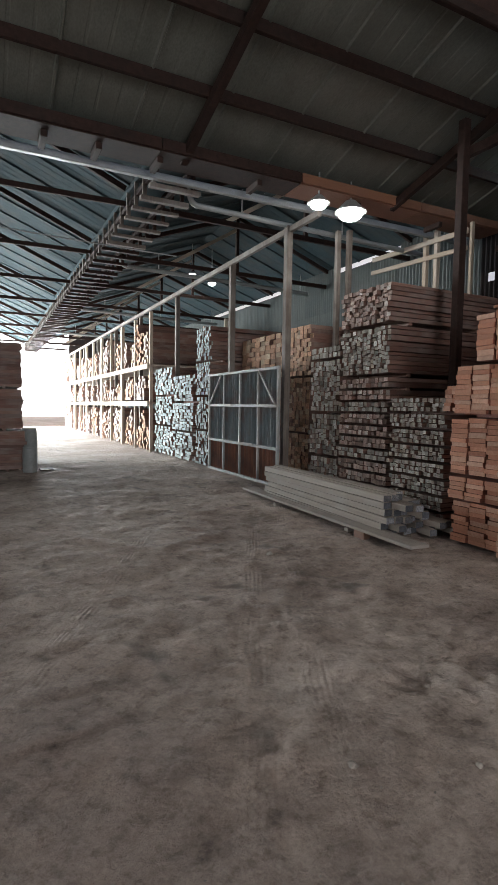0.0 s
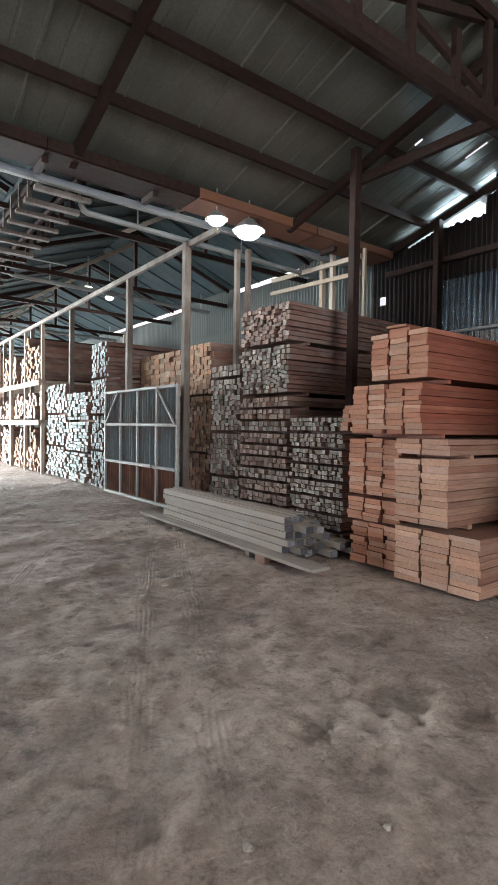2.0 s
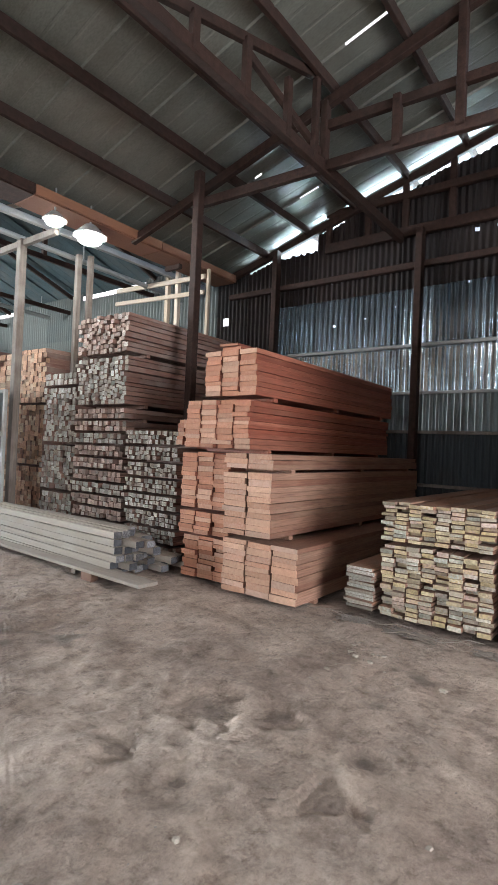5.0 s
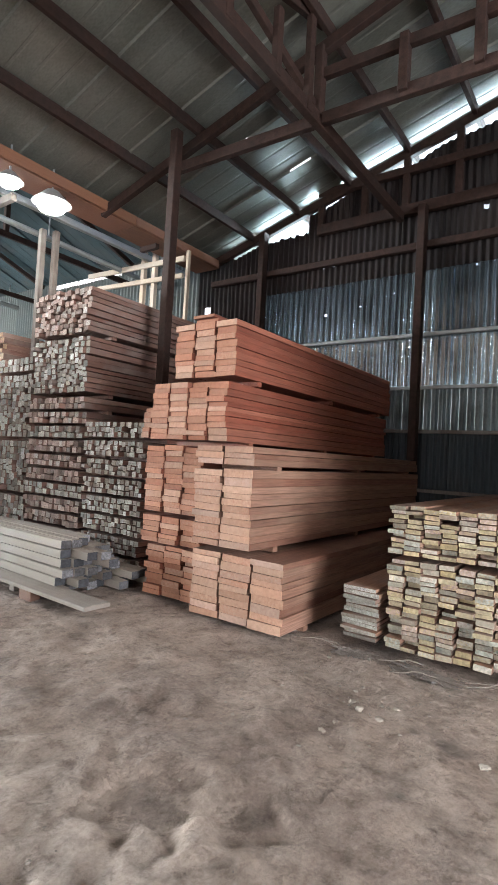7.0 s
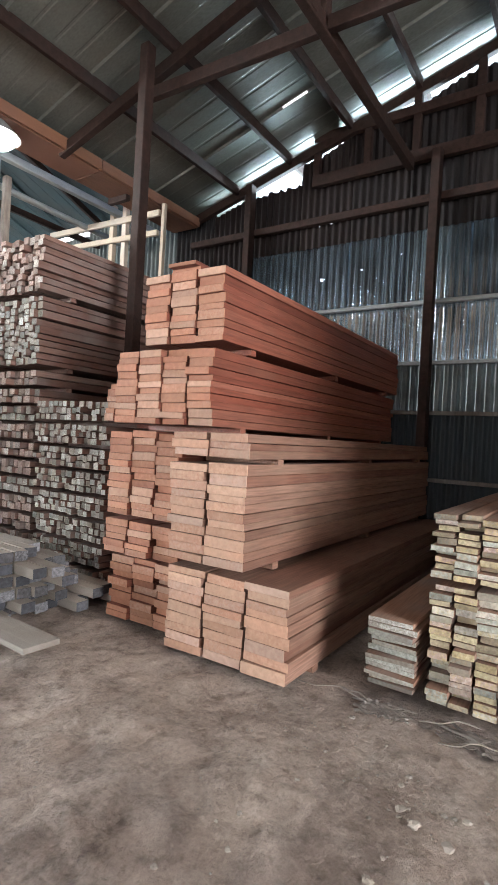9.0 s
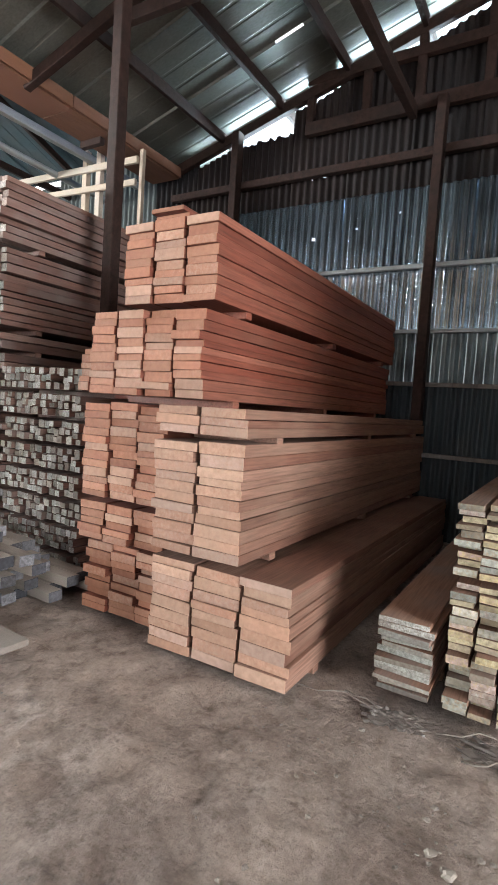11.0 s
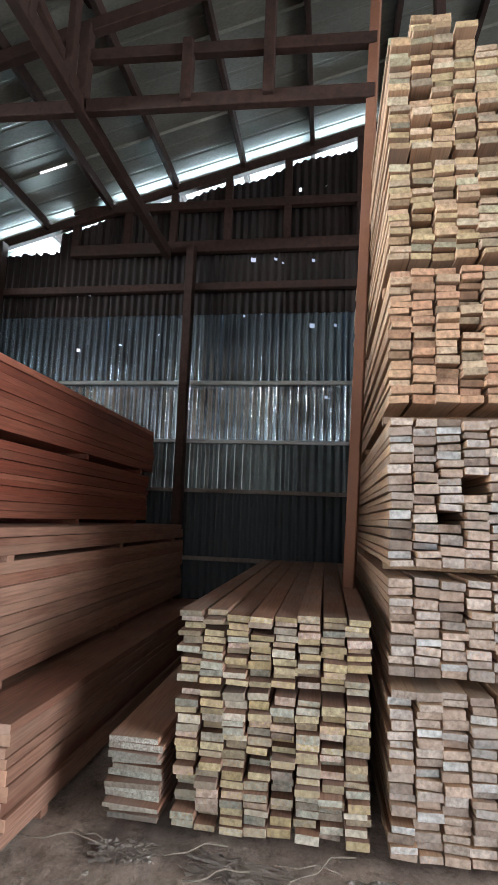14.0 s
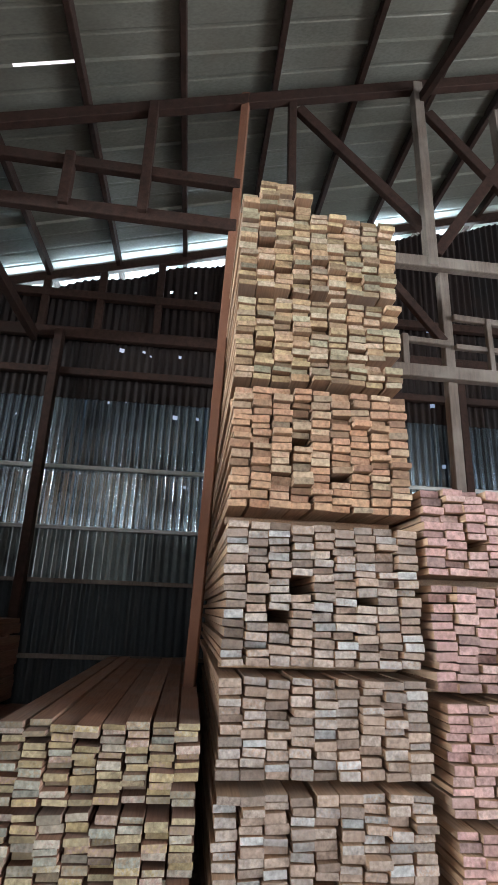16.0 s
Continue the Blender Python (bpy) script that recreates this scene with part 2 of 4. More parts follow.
chip_wood = textured("wood_chip", [(0.18, 0.145, 0.12), (0.26, 0.22, 0.185), (0.11, 0.09, 0.075)], (3, 3, 3), 4, 0.9, per_piece=False)


PITS = ((4.48, 2.66, 0.17), (4.66, 2.30, 0.12), (4.22, 1.72, 0.10), (4.25, 1.56, 0.07), (4.58, 1.72, 0.07), (3.87, 2.72, 0.10), (3.88, 2.30, 0.06), (5.15, 6.9, 0.3), (4.4, 8.9, 0.5))


def earth():
    m, nt, b = nodes_of("trodden_earth", 0.92)
    co = nt.nodes.new("ShaderNodeTexCoord")

    def noise_of(scale, detail=6.0, rough=0.6):
        n = node(nt, "ShaderNodeTexNoise", Scale=scale, Detail=detail, Roughness=rough)
        nt.links.new(co.outputs["Object"], n.inputs["Vector"])
        return n.outputs[0]

    broad = ramp(nt, noise_of(0.55), [(0.32, (0.25, 0.183, 0.150)), (0.50, (0.36, 0.276, 0.230)), (0.66, (0.46, 0.372, 0.318))])
    mid = ramp(nt, noise_of(2.6, 9.0, 0.72), [(0.33, (0.55, 0.52, 0.50)), (0.50, (0.97, 0.97, 0.97)), (0.70, (1.2, 1.19, 1.17))])
    grit = ramp(nt, noise_of(46.0, 5.0, 0.75), [(0.33, (0.66, 0.65, 0.64)), (0.6, (1.1, 1.1, 1.1))])
    c = blend(nt, "MULTIPLY", 0.85, broad.outputs[0], mid.outputs[0])
    clod = ramp(nt, noise_of(9.0, 7.0, 0.75), [(0.36, (0.6, 0.57, 0.55)), (0.48, (1.0, 1.0, 1.0)), (0.68, (1.14, 1.14, 1.13))])
    c = blend(nt, "MULTIPLY", 0.9, c, clod.outputs[0])
    c = blend(nt, "MULTIPLY", 0.6, c, grit.outputs[0])
    stain = ramp(nt, noise_of(1.25, 3.0), [(0.62, (0, 0, 0)), (0.68, (0.55, 0.55, 0.55))])
    c = blend(nt, "MIX", stain.outputs[0], c, (0.085, 0.07, 0.06))
    # damp dug-out patches with ragged edges
    edge = noise_of(5.5, 5.0, 0.7)
    for px, py, rad in PITS:
        far = nt.nodes.new("ShaderNodeVectorMath")
        far.operation = "DISTANCE"
        nt.links.new(co.outputs["Object"], far.inputs[0])
        far.inputs[1].default_value = (px, py, 0)
        ratio = nt.nodes.new("ShaderNodeMath")
        ratio.operation, ratio.inputs[1].default_value = "DIVIDE", rad * 2
        nt.links.new(far.outputs["Value"], ratio.inputs[0])
        total = nt.nodes.new("ShaderNodeMath")
        nt.links.new(ratio.outputs[0], total.inputs[0])
        nt.links.new(edge, total.inputs[1])
        spot = ramp(nt, total.outputs[0], [(0.78, (0.4, 0.4, 0.4)), (0.85, (0, 0, 0))])
        c = blend(nt, "MIX", spot.outputs[0], c, (0.095, 0.072, 0.062))
    nt.links.new(c, b.inputs["Base Color"])
    def calc(op, x, y=None, z=None):
        n = nt.nodes.new("ShaderNodeMath")
        n.operation = op
        for sock, v in zip(n.inputs, (x, y, z)):
            if hasattr(v, "is_output"):
                nt.links.new(v, sock)
            elif v is not None:
                sock.default_value = v
        return n.outputs[0]

    # tyre treads: two bands of fine grooves along the way people drive in
    xyz = nt.nodes.new("ShaderNodeSeparateXYZ")
    nt.links.new(co.outputs["Object"], xyz.inputs[0])
    across = calc("ADD", calc("MULTIPLY", xyz.outputs[0], 0.893), calc("MULTIPLY", xyz.outputs[1], -0.449))
    across = calc("MULTIPLY_ADD", noise_of(1.1, 2.0), 0.10, across)
    groove = calc("SINE", calc("MULTIPLY", across, 175.0))
    bands = None
    for mid in (1.80, 1.42, 0.2):
        band = calc("SUBTRACT", 1.0, calc("DIVIDE", calc("ABSOLUTE", calc("SUBTRACT", across, mid)), 0.15))
        band = calc("MAXIMUM", band, 0.0)
        bands = band if bands is None else calc("ADD", bands, band)
    worn = ramp(nt, noise_of(1.7, 3.0), [(0.40, (0, 0, 0)), (0.60, (1, 1, 1))])
    tread = calc("MULTIPLY", calc("MULTIPLY", groove, bands), worn.outputs[0])
    height = calc("ADD", noise_of(18.0, 8.0, 0.7), noise_of(7.0, 8.0, 0.65))
    crust = ramp(nt, noise_of(3.4, 9.0, 0.68), [(0.40, (0, 0, 0)), (0.47, (0.6, 0.6, 0.6)), (0.62, (0.75, 0.75, 0.75)), (0.66, (1, 1, 1))])
    height = calc("MULTIPLY_ADD", crust.outputs[0], 0.7, height)
    height = calc("MULTIPLY_ADD", tread, 0.15, height)
    bumped(nt, b, height, 0.9, 0.036)
    return m


earth_mat = earth()


def glow(name, colour, strength):
    m, nt, b = nodes_of(name, 0.4)
    b.inputs["Base Color"].default_value = (0.9, 0.9, 0.9, 1)
    b.inputs["Emission Color"].default_value = (*colour, 1)
    b.inputs["Emission Strength"].default_value = strength
    return m


lamp_glass = glow("lit_lamp_glass", (1.0, 0.98, 0.94), 70)


# ---- geometry helpers ----
def mesh_of(bm, *mats):
    me = bpy.data.meshes.new("mesh")
    bmesh.ops.recalc_face_normals(bm, faces=bm.faces)
    bm.to_mesh(me)
    bm.free()
    for m in mats:
        me.materials.append(m)
    return me


def thing(name, label="", category="", group="", kind="", at=(0, 0, 0), turn=0):
    ob = new(name)
    ob.empty_display_size = 0.1
    ob.matrix_world = pose(*at, 0, 0, turn)
    return tagged(ob, label, category, group, kind)


def part(name, bm, material, parent, label=""):
    ob = new(name, mesh_of(bm, material) if isinstance(bm, bmesh.types.BMesh) else bm)
    ob.parent = parent
    return tagged(ob, label)


def solid(name, bm, material, label, category, kind="", group=""):
    return tagged(new(name, mesh_of(bm, material)), label, category, group, kind)


def add_box(bm, x0, x1, y0, y1, z0, z1, bevel=0.0):
    r = bmesh.ops.create_cube(bm, size=1.0, matrix=Matrix.Translation(((x0 + x1) / 2, (y0 + y1) / 2, (z0 + z1) / 2)) @ Matrix.Diagonal((x1 - x0, y1 - y0, z1 - z0, 1)))
    if bevel:
        es = list({e for v in r["verts"] for e in v.link_edges})
        bmesh.ops.bevel(bm, geom=es, offset=bevel, segments=1, affect="EDGES")
    return bm


def box(x0, x1, y0, y1, z0, z1, bevel=0.0):
    return add_box(bmesh.new(), x0, x1, y0, y1, z0, z1, bevel)


def bar(p, q, w, h, bevel=0.006):
    """A squared timber from p to q, w wide and h high."""
    p, q = Vector(p), Vector(q)
    bm = box(-w / 2, w / 2, -h / 2, h / 2, 0, (q - p).length, bevel)
    d = (q - p).normalized()
    side = d.cross(Vector((0, 0, 1)))
    side = side.normalized() if side.length > 1e-3 else Vector((1, 0, 0))
    up = side.cross(d).normalized()
    m = Matrix((side, up, d)).transposed().to_4x4()
    bm.transform(Matrix.Translation(p) @ m)
    return bm


def tube(points, r, seg=8):
    """A round pipe through the points."""
    cu = bpy.data.curves.new("tube", "CURVE")
    cu.dimensions, cu.bevel_depth, cu.bevel_resolution, cu.use_fill_caps = "3D", r, 2, True
    s = cu.splines.new("POLY")
    s.points.add(len(points) - 1)
    for pt, co in zip(s.points, points):
        pt.co = (*co, 1)
    ob = bpy.data.objects.new("tube", cu)
    me = bpy.data.meshes.new_from_object(ob)
    bm = bmesh.new()
    bm.from_mesh(me)
    bpy.data.objects.remove(ob)
    return bm


def sheet_bm(width, z0, z1, holes=(), pitch=0.104, depth=0.034, y_off=0.0, thick=0.003, top=None):
    """A corrugated sheet in the y-z plane, with real holes (y, z, size)."""
    bm = bmesh.new()
    n = max(2, round(width / pitch)) * 8
    ys = [width * i / n for i in range(n + 1)]

    def xs(y):
        return depth / 2 * math.sin(2 * math.pi * y / pitch)

    def quad(ya, yb, za, zb, za2, zb2):
        for off in (0, thick):
            bm.faces.new([bm.verts.new((xs(y) + off, y, z)) for y, z in ((ya, za), (yb, za2), (yb, zb2), (ya, zb))])

    for a, b in zip(ys, ys[1:]):
        ta = z1 if top is None else top(a + y_off)
        tb = z1 if top is None else top(b + y_off)
        cuts = sorted((hz - hs / 2, hz + hs / 2) for hy, hz, hs in holes if abs(hy - y_off - (a + b) / 2) < hs / 2)
        lo = z0
        for c, d in cuts:
            if lo < c and d < min(ta, tb):
                quad(a, b, lo, c, lo, c)
                lo = d
        quad(a, b, lo, ta, lo, tb)
    bmesh.ops.remove_doubles(bm, verts=bm.verts, dist=0.0005)
    return bm


# ---- ground ----
def ground():
    def axis(lo, a, b, hi, step):
        near = list(np.arange(a, b, step))
        out = [lo, lo / 2 + a / 2, a - 12, a - 5, a - 2, a - 0.8]
        return sorted(set([v for v in out if v < a] + near + [b + 0.6, b + 2, b + 5, b + 12, b + 25, hi / 2, hi]))
    xs = axis(-600, -0.6, 8.0, 600, 0.05)
    ys = axis(-600, 0.2, 15.0, 600, 0.06)
    xs = sorted(set(xs) | set(np.arange(2.625, 6.6, 0.05)))
    ys = sorted(set(ys) | set(np.arange(1.13, 5.5, 0.03)))

    def z(x, y):
        if x < -1.5 or x > 9 or y < -1 or y > 30:
            return 0.0
        v = Vector((x, y, 0))
        h = 0.016 * noise.noise(v * 0.9) + 0.013 * noise.noise(v * 2.3) + 0.020 * max(0, noise.noise(v * 5.1)) - 0.014 * max(0, noise.noise(v * 7.3 + Vector((9, 2, 0))) - 0.15) + 0.009 * noise.noise(v * 13) + 0.006 * max(0, noise.noise(v * 9 + Vector((3, 7, 0))))
        h += 0.007 * math.sin((x * 0.93 - y * 0.25) * 6.0) * max(0, noise.noise(v * 0.55 + Vector((5, 0, 0))))
        # a shallow scrape where a wheel has dug in
        for px, py, rad in PITS[:7]:
            d = math.hypot(x - px, y - py) / (rad * 1.4) + 0.75 * noise.noise(v * 7)
            if d < 2:
                h += (0.006 * max(0, 1 - abs(d - 1.35) * 3.5) - 0.030 * min(1, max(0, 1.1 - d) * 3.0)) * min(1, rad * 9)
        # crumbled crust with hard edges
        h += 0.010 * min(1, max(0, noise.noise(v * 3.1 + Vector((1, 4, 0))) - 0.22) * 9)
        return h
    verts = [(x, y, z(x, y)) for y in ys for x in xs]
    n = len(xs)
    faces = [(i + j * n, i + 1 + j * n, i + 1 + (j + 1) * n, i + (j + 1) * n) for j in range(len(ys) - 1) for i in range(n - 1)]
    me = bpy.data.meshes.new("ground")
    me.from_pydata(verts, [], faces)
    me.shade_smooth()
    me.materials.append(earth_mat)
    return tagged(new("ground", me), "trodden grey-brown earth floor with dust and ruts", "ground", kind="structure")


ground()

# ---- shell of the shed ----
VALLEY, RIDGE, SLOPE = 7.8, -4.0, 0.28
EAST = 10.55


def roof_z(y):
    return 5.03 + SLOPE * (VALLEY - y) if y > RIDGE else 5.03 + SLOPE * (VALLEY - RIDGE) - SLOPE * (RIDGE - y)


def roof_plane(name, corners, along, mat, label, pitch=0.25, rib=0.014, slits=()):
    """Ribbed roof sheeting: corners = low edge start, low edge end, high edge start; ribs run up the slope."""
    a, b, c = (Vector(v) for v in corners)
    u, up = (b - a), (c - a)
    nrm = u.cross(up).normalized()
    if nrm.z < 0:
        nrm = -nrm
    count = round(u.length / pitch)
    bm = bmesh.new()
    prof = []
    for i in range(count):
        lift = 0.35 * rib if i % 4 else -2.2 * rib
        for f, h in ((0.0, 0), (0.05, lift), (0.14, lift), (0.19, 0), (0.6, 0)):
            prof.append(((i + f) / count, h))
    prof.append((1.0, 0))
    for i in range(len(prof) - 1):
        ks = [0.0, 1.0]
        for f, k0, k1 in slits:
            if i == int(f * count) * 5:
                ks = [0.0, k0, k1, 1.0]
        for lift in (0, 0.004):
            for k0, k1 in zip(ks[::2], ks[1::2]):
                bm.faces.new([bm.verts.new(a + u * prof[q][0] + up * k + nrm * (prof[q][1] + lift)) for q, k in ((i, k0), (i + 1, k0), (i + 1, k1), (i, k1))])
    bmesh.ops.remove_doubles(bm, verts=bm.verts, dist=0.001)
    return solid(name, bm, mat, label, "roof", "structure")


roof_plane("ceiling_near_slope", ((-5.5, VALLEY, roof_z(VALLEY)), (12.5, VALLEY, roof_z(VALLEY)), (-5.5, RIDGE, roof_z(RIDGE))), "x", roof_sheet, "grey-green ribbed metal roof sheeting seen from below",
           slits=[((x + 5.5) / 18 + 0.0005, (VALLEY - y1) / 11.8, (VALLEY - y0) / 11.8) for x, y0, y1 in ((7.5, 5.96, 6.54), (8.5, 5.48, 5.61), (7.5, 3.05, 3.6), (9.5, 5.07, 5.42))])
roof_plane("ceiling_back_slope", ((-5.5, -12, roof_z(-12)), (12.5, -12, roof_z(-12)), (-5.5, RIDGE, roof_z(RIDGE))), "x", roof_sheet, "grey-green ribbed metal roof sheeting behind the ridge")
roof_plane("ceiling_aisle_east", ((4.40, 8.05, 5.32), (4.40, 38, 5.32), (7.7, 8.05, 6.5)), "y", blue_sheet, "blue-grey ribbed roof sheeting over the timber racks")
roof_plane("ceiling_aisle_far_east", ((10.7, 8.05, 5.41), (10.7, 38, 5.41), (7.7, 8.05, 6.5)), "y", blue_sheet, "blue-grey ribbed roof sheeting down to the outer wall")
roof_plane("ceiling_aisle_west", ((4.32, 8.12, 5.32), (4.32, 38, 5.32), (0.2, 8.12, 7.0)), "y", blue_sheet, "dark blue-grey ribbed roof sheeting over the aisle")
roof_plane("ceiling_aisle_far_west", ((-6, 8.15, 4.6), (-6, 38, 4.6), (0.2, 8.15, 7.0)), "y", blue_sheet, "dark blue-grey ribbed roof sheeting on the far slope")

HOLES = [(hy, hz, hs * 0.75) for hy, hz, hs in [(7.78, 4.1, 0.22), (5.15, 4.55, 0.05), (5.32, 4.53, 0.035), (5.55, 4.56, 0.04), (5.05, 4.58, 0.06), (5.25, 3.75, 0.06), (4.65, 3.82, 0.03), (4.1, 3.95, 0.03),
         (2.85, 4.98, 0.08), (2.55, 4.98, 0.05), (2.45, 4.92, 0.035), (2.05, 4.95, 0.06), (2.95, 4.2, 0.045), (2.72, 4.22, 0.03), (2.05, 4.05, 0.08),
         (1.75, 4.05, 0.055), (2.25, 5.98, 0.06), (1.9, 6.0, 0.03), (-0.5, 4.6, 0.08), (-0.55, 3.6, 0.07), (-1.6, 4.5, 0.09), (-1.7, 3.6, 0.07),
         (-0.25, 5.2, 0.04), (-1.25, 4.95, 0.12), (-1.55, 4.95, 0.12), (-1.6, 5.7, 0.06), (3.2, 3.2, 0.03), (1.85, 3.1, 0.05)]]


def wall_top(y):
    if y > 6.25:
        return min(5.16, roof_z(y) - 0.20)
    if y > 5.65:
        return 5.18 + 0.02 * math.sin(y * 40)
    return roof_z(y) - (0.15 if y > 4.4 else 0.24) - 0.04 * math.sin(y * 5)


def east_wall():
    w = solid("wall_east", box(EAST + 0.06, EAST + 0.10, -12, 38, -0.1, 0.12), concrete, "corrugated metal outer wall on a low concrete footing", "wall", "structure")
    y = -12.0
    k = 0
    while y < 37.9:
        # sheet tones paint the wall's light: bright middle row, shade over and under
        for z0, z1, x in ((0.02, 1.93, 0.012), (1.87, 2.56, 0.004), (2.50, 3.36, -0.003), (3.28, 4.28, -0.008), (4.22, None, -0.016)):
            wd = 0.836
            top = None
            if z1 is None:
                top = wall_top if y < 7.0 else (lambda yy: 5.22 if 10.3 < yy < 12.8 or 15.9 < yy < 21.6 else 5.40)
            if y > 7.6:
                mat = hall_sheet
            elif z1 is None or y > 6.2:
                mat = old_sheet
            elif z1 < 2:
                mat = low_shade_sheet
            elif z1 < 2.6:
                mat = half_shade_sheet
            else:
                mat = wall_sheet if 2.6 < z1 < 3.5 else upper_shade_sheet
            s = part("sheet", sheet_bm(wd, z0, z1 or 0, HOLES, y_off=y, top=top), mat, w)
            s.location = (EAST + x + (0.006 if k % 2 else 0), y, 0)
        y += 0.80
        k += 1
    return w


east_wall()
# walls that close the place behind the walker
bm = bmesh.new()
for y0, y1, z0, z1 in ((-12, -2.3, -0.1, 7), (6.9, 17.5, -0.1, 4.6), (17.5, 38, 4.4, 4.62), (-2.3, 6.9, 4.5, 7.6)):
    add_box(bm, -5.2, -5.0, y0, y1, z0, z1)
solid("wall_west", bm, old_sheet, "dark metal wall with a wide open loading side", "wall", "structure")
bm = bmesh.new()
for x0, x1, z0, z1 in ((-6, 0.8, -0.1, 8.2), (5.6, 11.5, -0.1, 8.2), (0.8, 5.6, 5.2, 8.2)):
    add_box(bm, x0, x1, -7.2, -7.0, z0, z1)
solid("wall_south", bm, old_sheet, "dark metal end wall with a wide open bay", "wall", "structure")
solid("wall_north", box(6.9, 11.4, 38, 38.2, -0.1, 6.6), old_sheet, "metal end wall beside the bright far opening", "wall", "structure")
solid("wall_north_west", box(-6, 0.4, 38, 38.2, -0.1, 6.6), old_sheet, "metal end wall beside the bright far opening", "wall", "structure")

hazy = glow("hazy_bright_sky", (0.97, 0.99, 1.0), 7)
solid("backdrop", box(-25, 22, 70, 70.2, -0.5, 26), hazy, "white hazy sky beyond the far opening", "backdrop", "structure")

# girts and posts on the outer wall
for z, w in ((3.27, 0.05), (2.50, 0.045), (1.87, 0.05), (1.03, 0.05)):
    solid("wall_rail", box(EAST - 0.07, EAST - 0.02, -11.9, 7.7, z - w / 2, z + w / 2, 0.004), zinc if z > 2 else post_wood, "thin grey rail across the corrugated wall", "wall rail", "structure")
for z, h in ((4.55, 0.10), (5.12, 0.16), (5.72, 0.12)):
    y1 = 5.4 if z > 5 else 7.6
    solid("wall_beam", box(EAST - 0.17, EAST - 0.08, -11.9, y1, z - h / 2, z + h / 2, 0.006), beam_wood, "dark timber beam across the upper wall", "beam", "structure")
for y, top in ((6.4, 5.25), (3.65, 5.1), (0.9, 5.1), (-1.9, 5.1)):
    solid("wall_post", box(EAST - 0.30, EAST - 0.16, y - 0.055, y + 0.055, -0.05, top, 0.008), beam_wood, "dark timber post against the corrugated wall", "post", "structure")
for y in (5.35, 4.6, 3.95, 3.2, 2.4, 1.45, 0.6, -0.4):
    solid("wall_stud", box(EAST - 0.16, EAST - 0.08, y - 0.05, y + 0.05, 5.2, roof_z(y) - 0.17, 0.006), beam_wood, "short dark stud under the gable rafter", "stud", "structure")
solid("gable_rafter", bar((EAST - 0.12, 7.7, roof_z(7.7) - 0.14), (EAST - 0.12, RIDGE, roof_z(RIDGE) - 0.14), 0.09, 0.13), beam_wood, "dark timber gable rafter", "rafter", "structure")

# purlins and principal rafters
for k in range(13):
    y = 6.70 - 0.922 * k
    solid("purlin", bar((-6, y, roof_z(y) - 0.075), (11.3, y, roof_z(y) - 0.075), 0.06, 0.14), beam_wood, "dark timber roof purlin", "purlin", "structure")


for x in (4.25,):
    solid("principal_rafter", bar((x, 7.7, roof_z(7.7) - 0.20), (x, RIDGE, roof_z(RIDGE) - 0.20), 0.10, 0.13), beam_wood, "dark timber rafter under the purlins", "rafter", "structure")


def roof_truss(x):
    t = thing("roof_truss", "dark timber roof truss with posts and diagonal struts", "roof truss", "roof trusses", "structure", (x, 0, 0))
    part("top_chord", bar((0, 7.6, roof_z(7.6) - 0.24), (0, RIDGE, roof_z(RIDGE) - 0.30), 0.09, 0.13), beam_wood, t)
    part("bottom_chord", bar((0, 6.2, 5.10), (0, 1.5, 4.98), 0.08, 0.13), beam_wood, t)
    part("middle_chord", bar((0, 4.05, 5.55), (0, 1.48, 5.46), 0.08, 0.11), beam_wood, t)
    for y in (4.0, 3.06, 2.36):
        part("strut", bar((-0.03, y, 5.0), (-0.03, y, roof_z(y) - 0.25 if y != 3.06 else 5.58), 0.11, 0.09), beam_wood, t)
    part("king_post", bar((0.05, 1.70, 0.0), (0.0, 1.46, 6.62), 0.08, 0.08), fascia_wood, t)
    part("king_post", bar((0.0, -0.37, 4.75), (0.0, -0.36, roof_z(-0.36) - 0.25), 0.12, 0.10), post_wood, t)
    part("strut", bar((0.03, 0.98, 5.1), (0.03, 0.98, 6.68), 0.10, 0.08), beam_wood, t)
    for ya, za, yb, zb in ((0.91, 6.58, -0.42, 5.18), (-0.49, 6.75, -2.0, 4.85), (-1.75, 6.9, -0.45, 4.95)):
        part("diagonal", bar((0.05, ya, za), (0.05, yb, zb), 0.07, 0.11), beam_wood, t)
    return t


truss = roof_truss(7.85)
copy_thing(truss, pose(0.6, 0, 0))
# long brace under the roof, running towards the outer wall
t = thing("lattice_brace", "dark timber lattice brace under the roof", "brace", "", "structure")
part("bottom_chord", bar((0.7, 4.0, 5.02), (10.4, 4.0, 5.02), 0.09, 0.14), beam_wood, t)
part("top_chord", bar((4.7, 4.02, 5.12), (8.2, 4.02, 6.24), 0.07, 0.10), beam_wood, t)
for x, h in ((5.45, 5.34), (6.2, 5.58), (6.95, 5.62), (7.55, 6.0)):
    part("strut", bar((x, 3.98, 4.97), (x, 3.98, h), 0.09, 0.07), beam_wood, t)
part("diagonal", bar((6.25, 4.04, 5.52), (7.95, 4.04, 5.16), 0.06, 0.09), beam_wood, t)
t = thing("lattice_brace", "dark timber brace reaching up to the roof truss", "brace", "", "structure")
part("top_chord", bar((5.0, -0.4, 5.93), (7.85, -0.4, 6.86), 0.07, 0.11), beam_wood, t)
part("strut", bar((5.3, -0.4, 5.95), (5.3, -0.4, roof_z(-0.4) - 0.1), 0.08, 0.08), beam_wood, t)

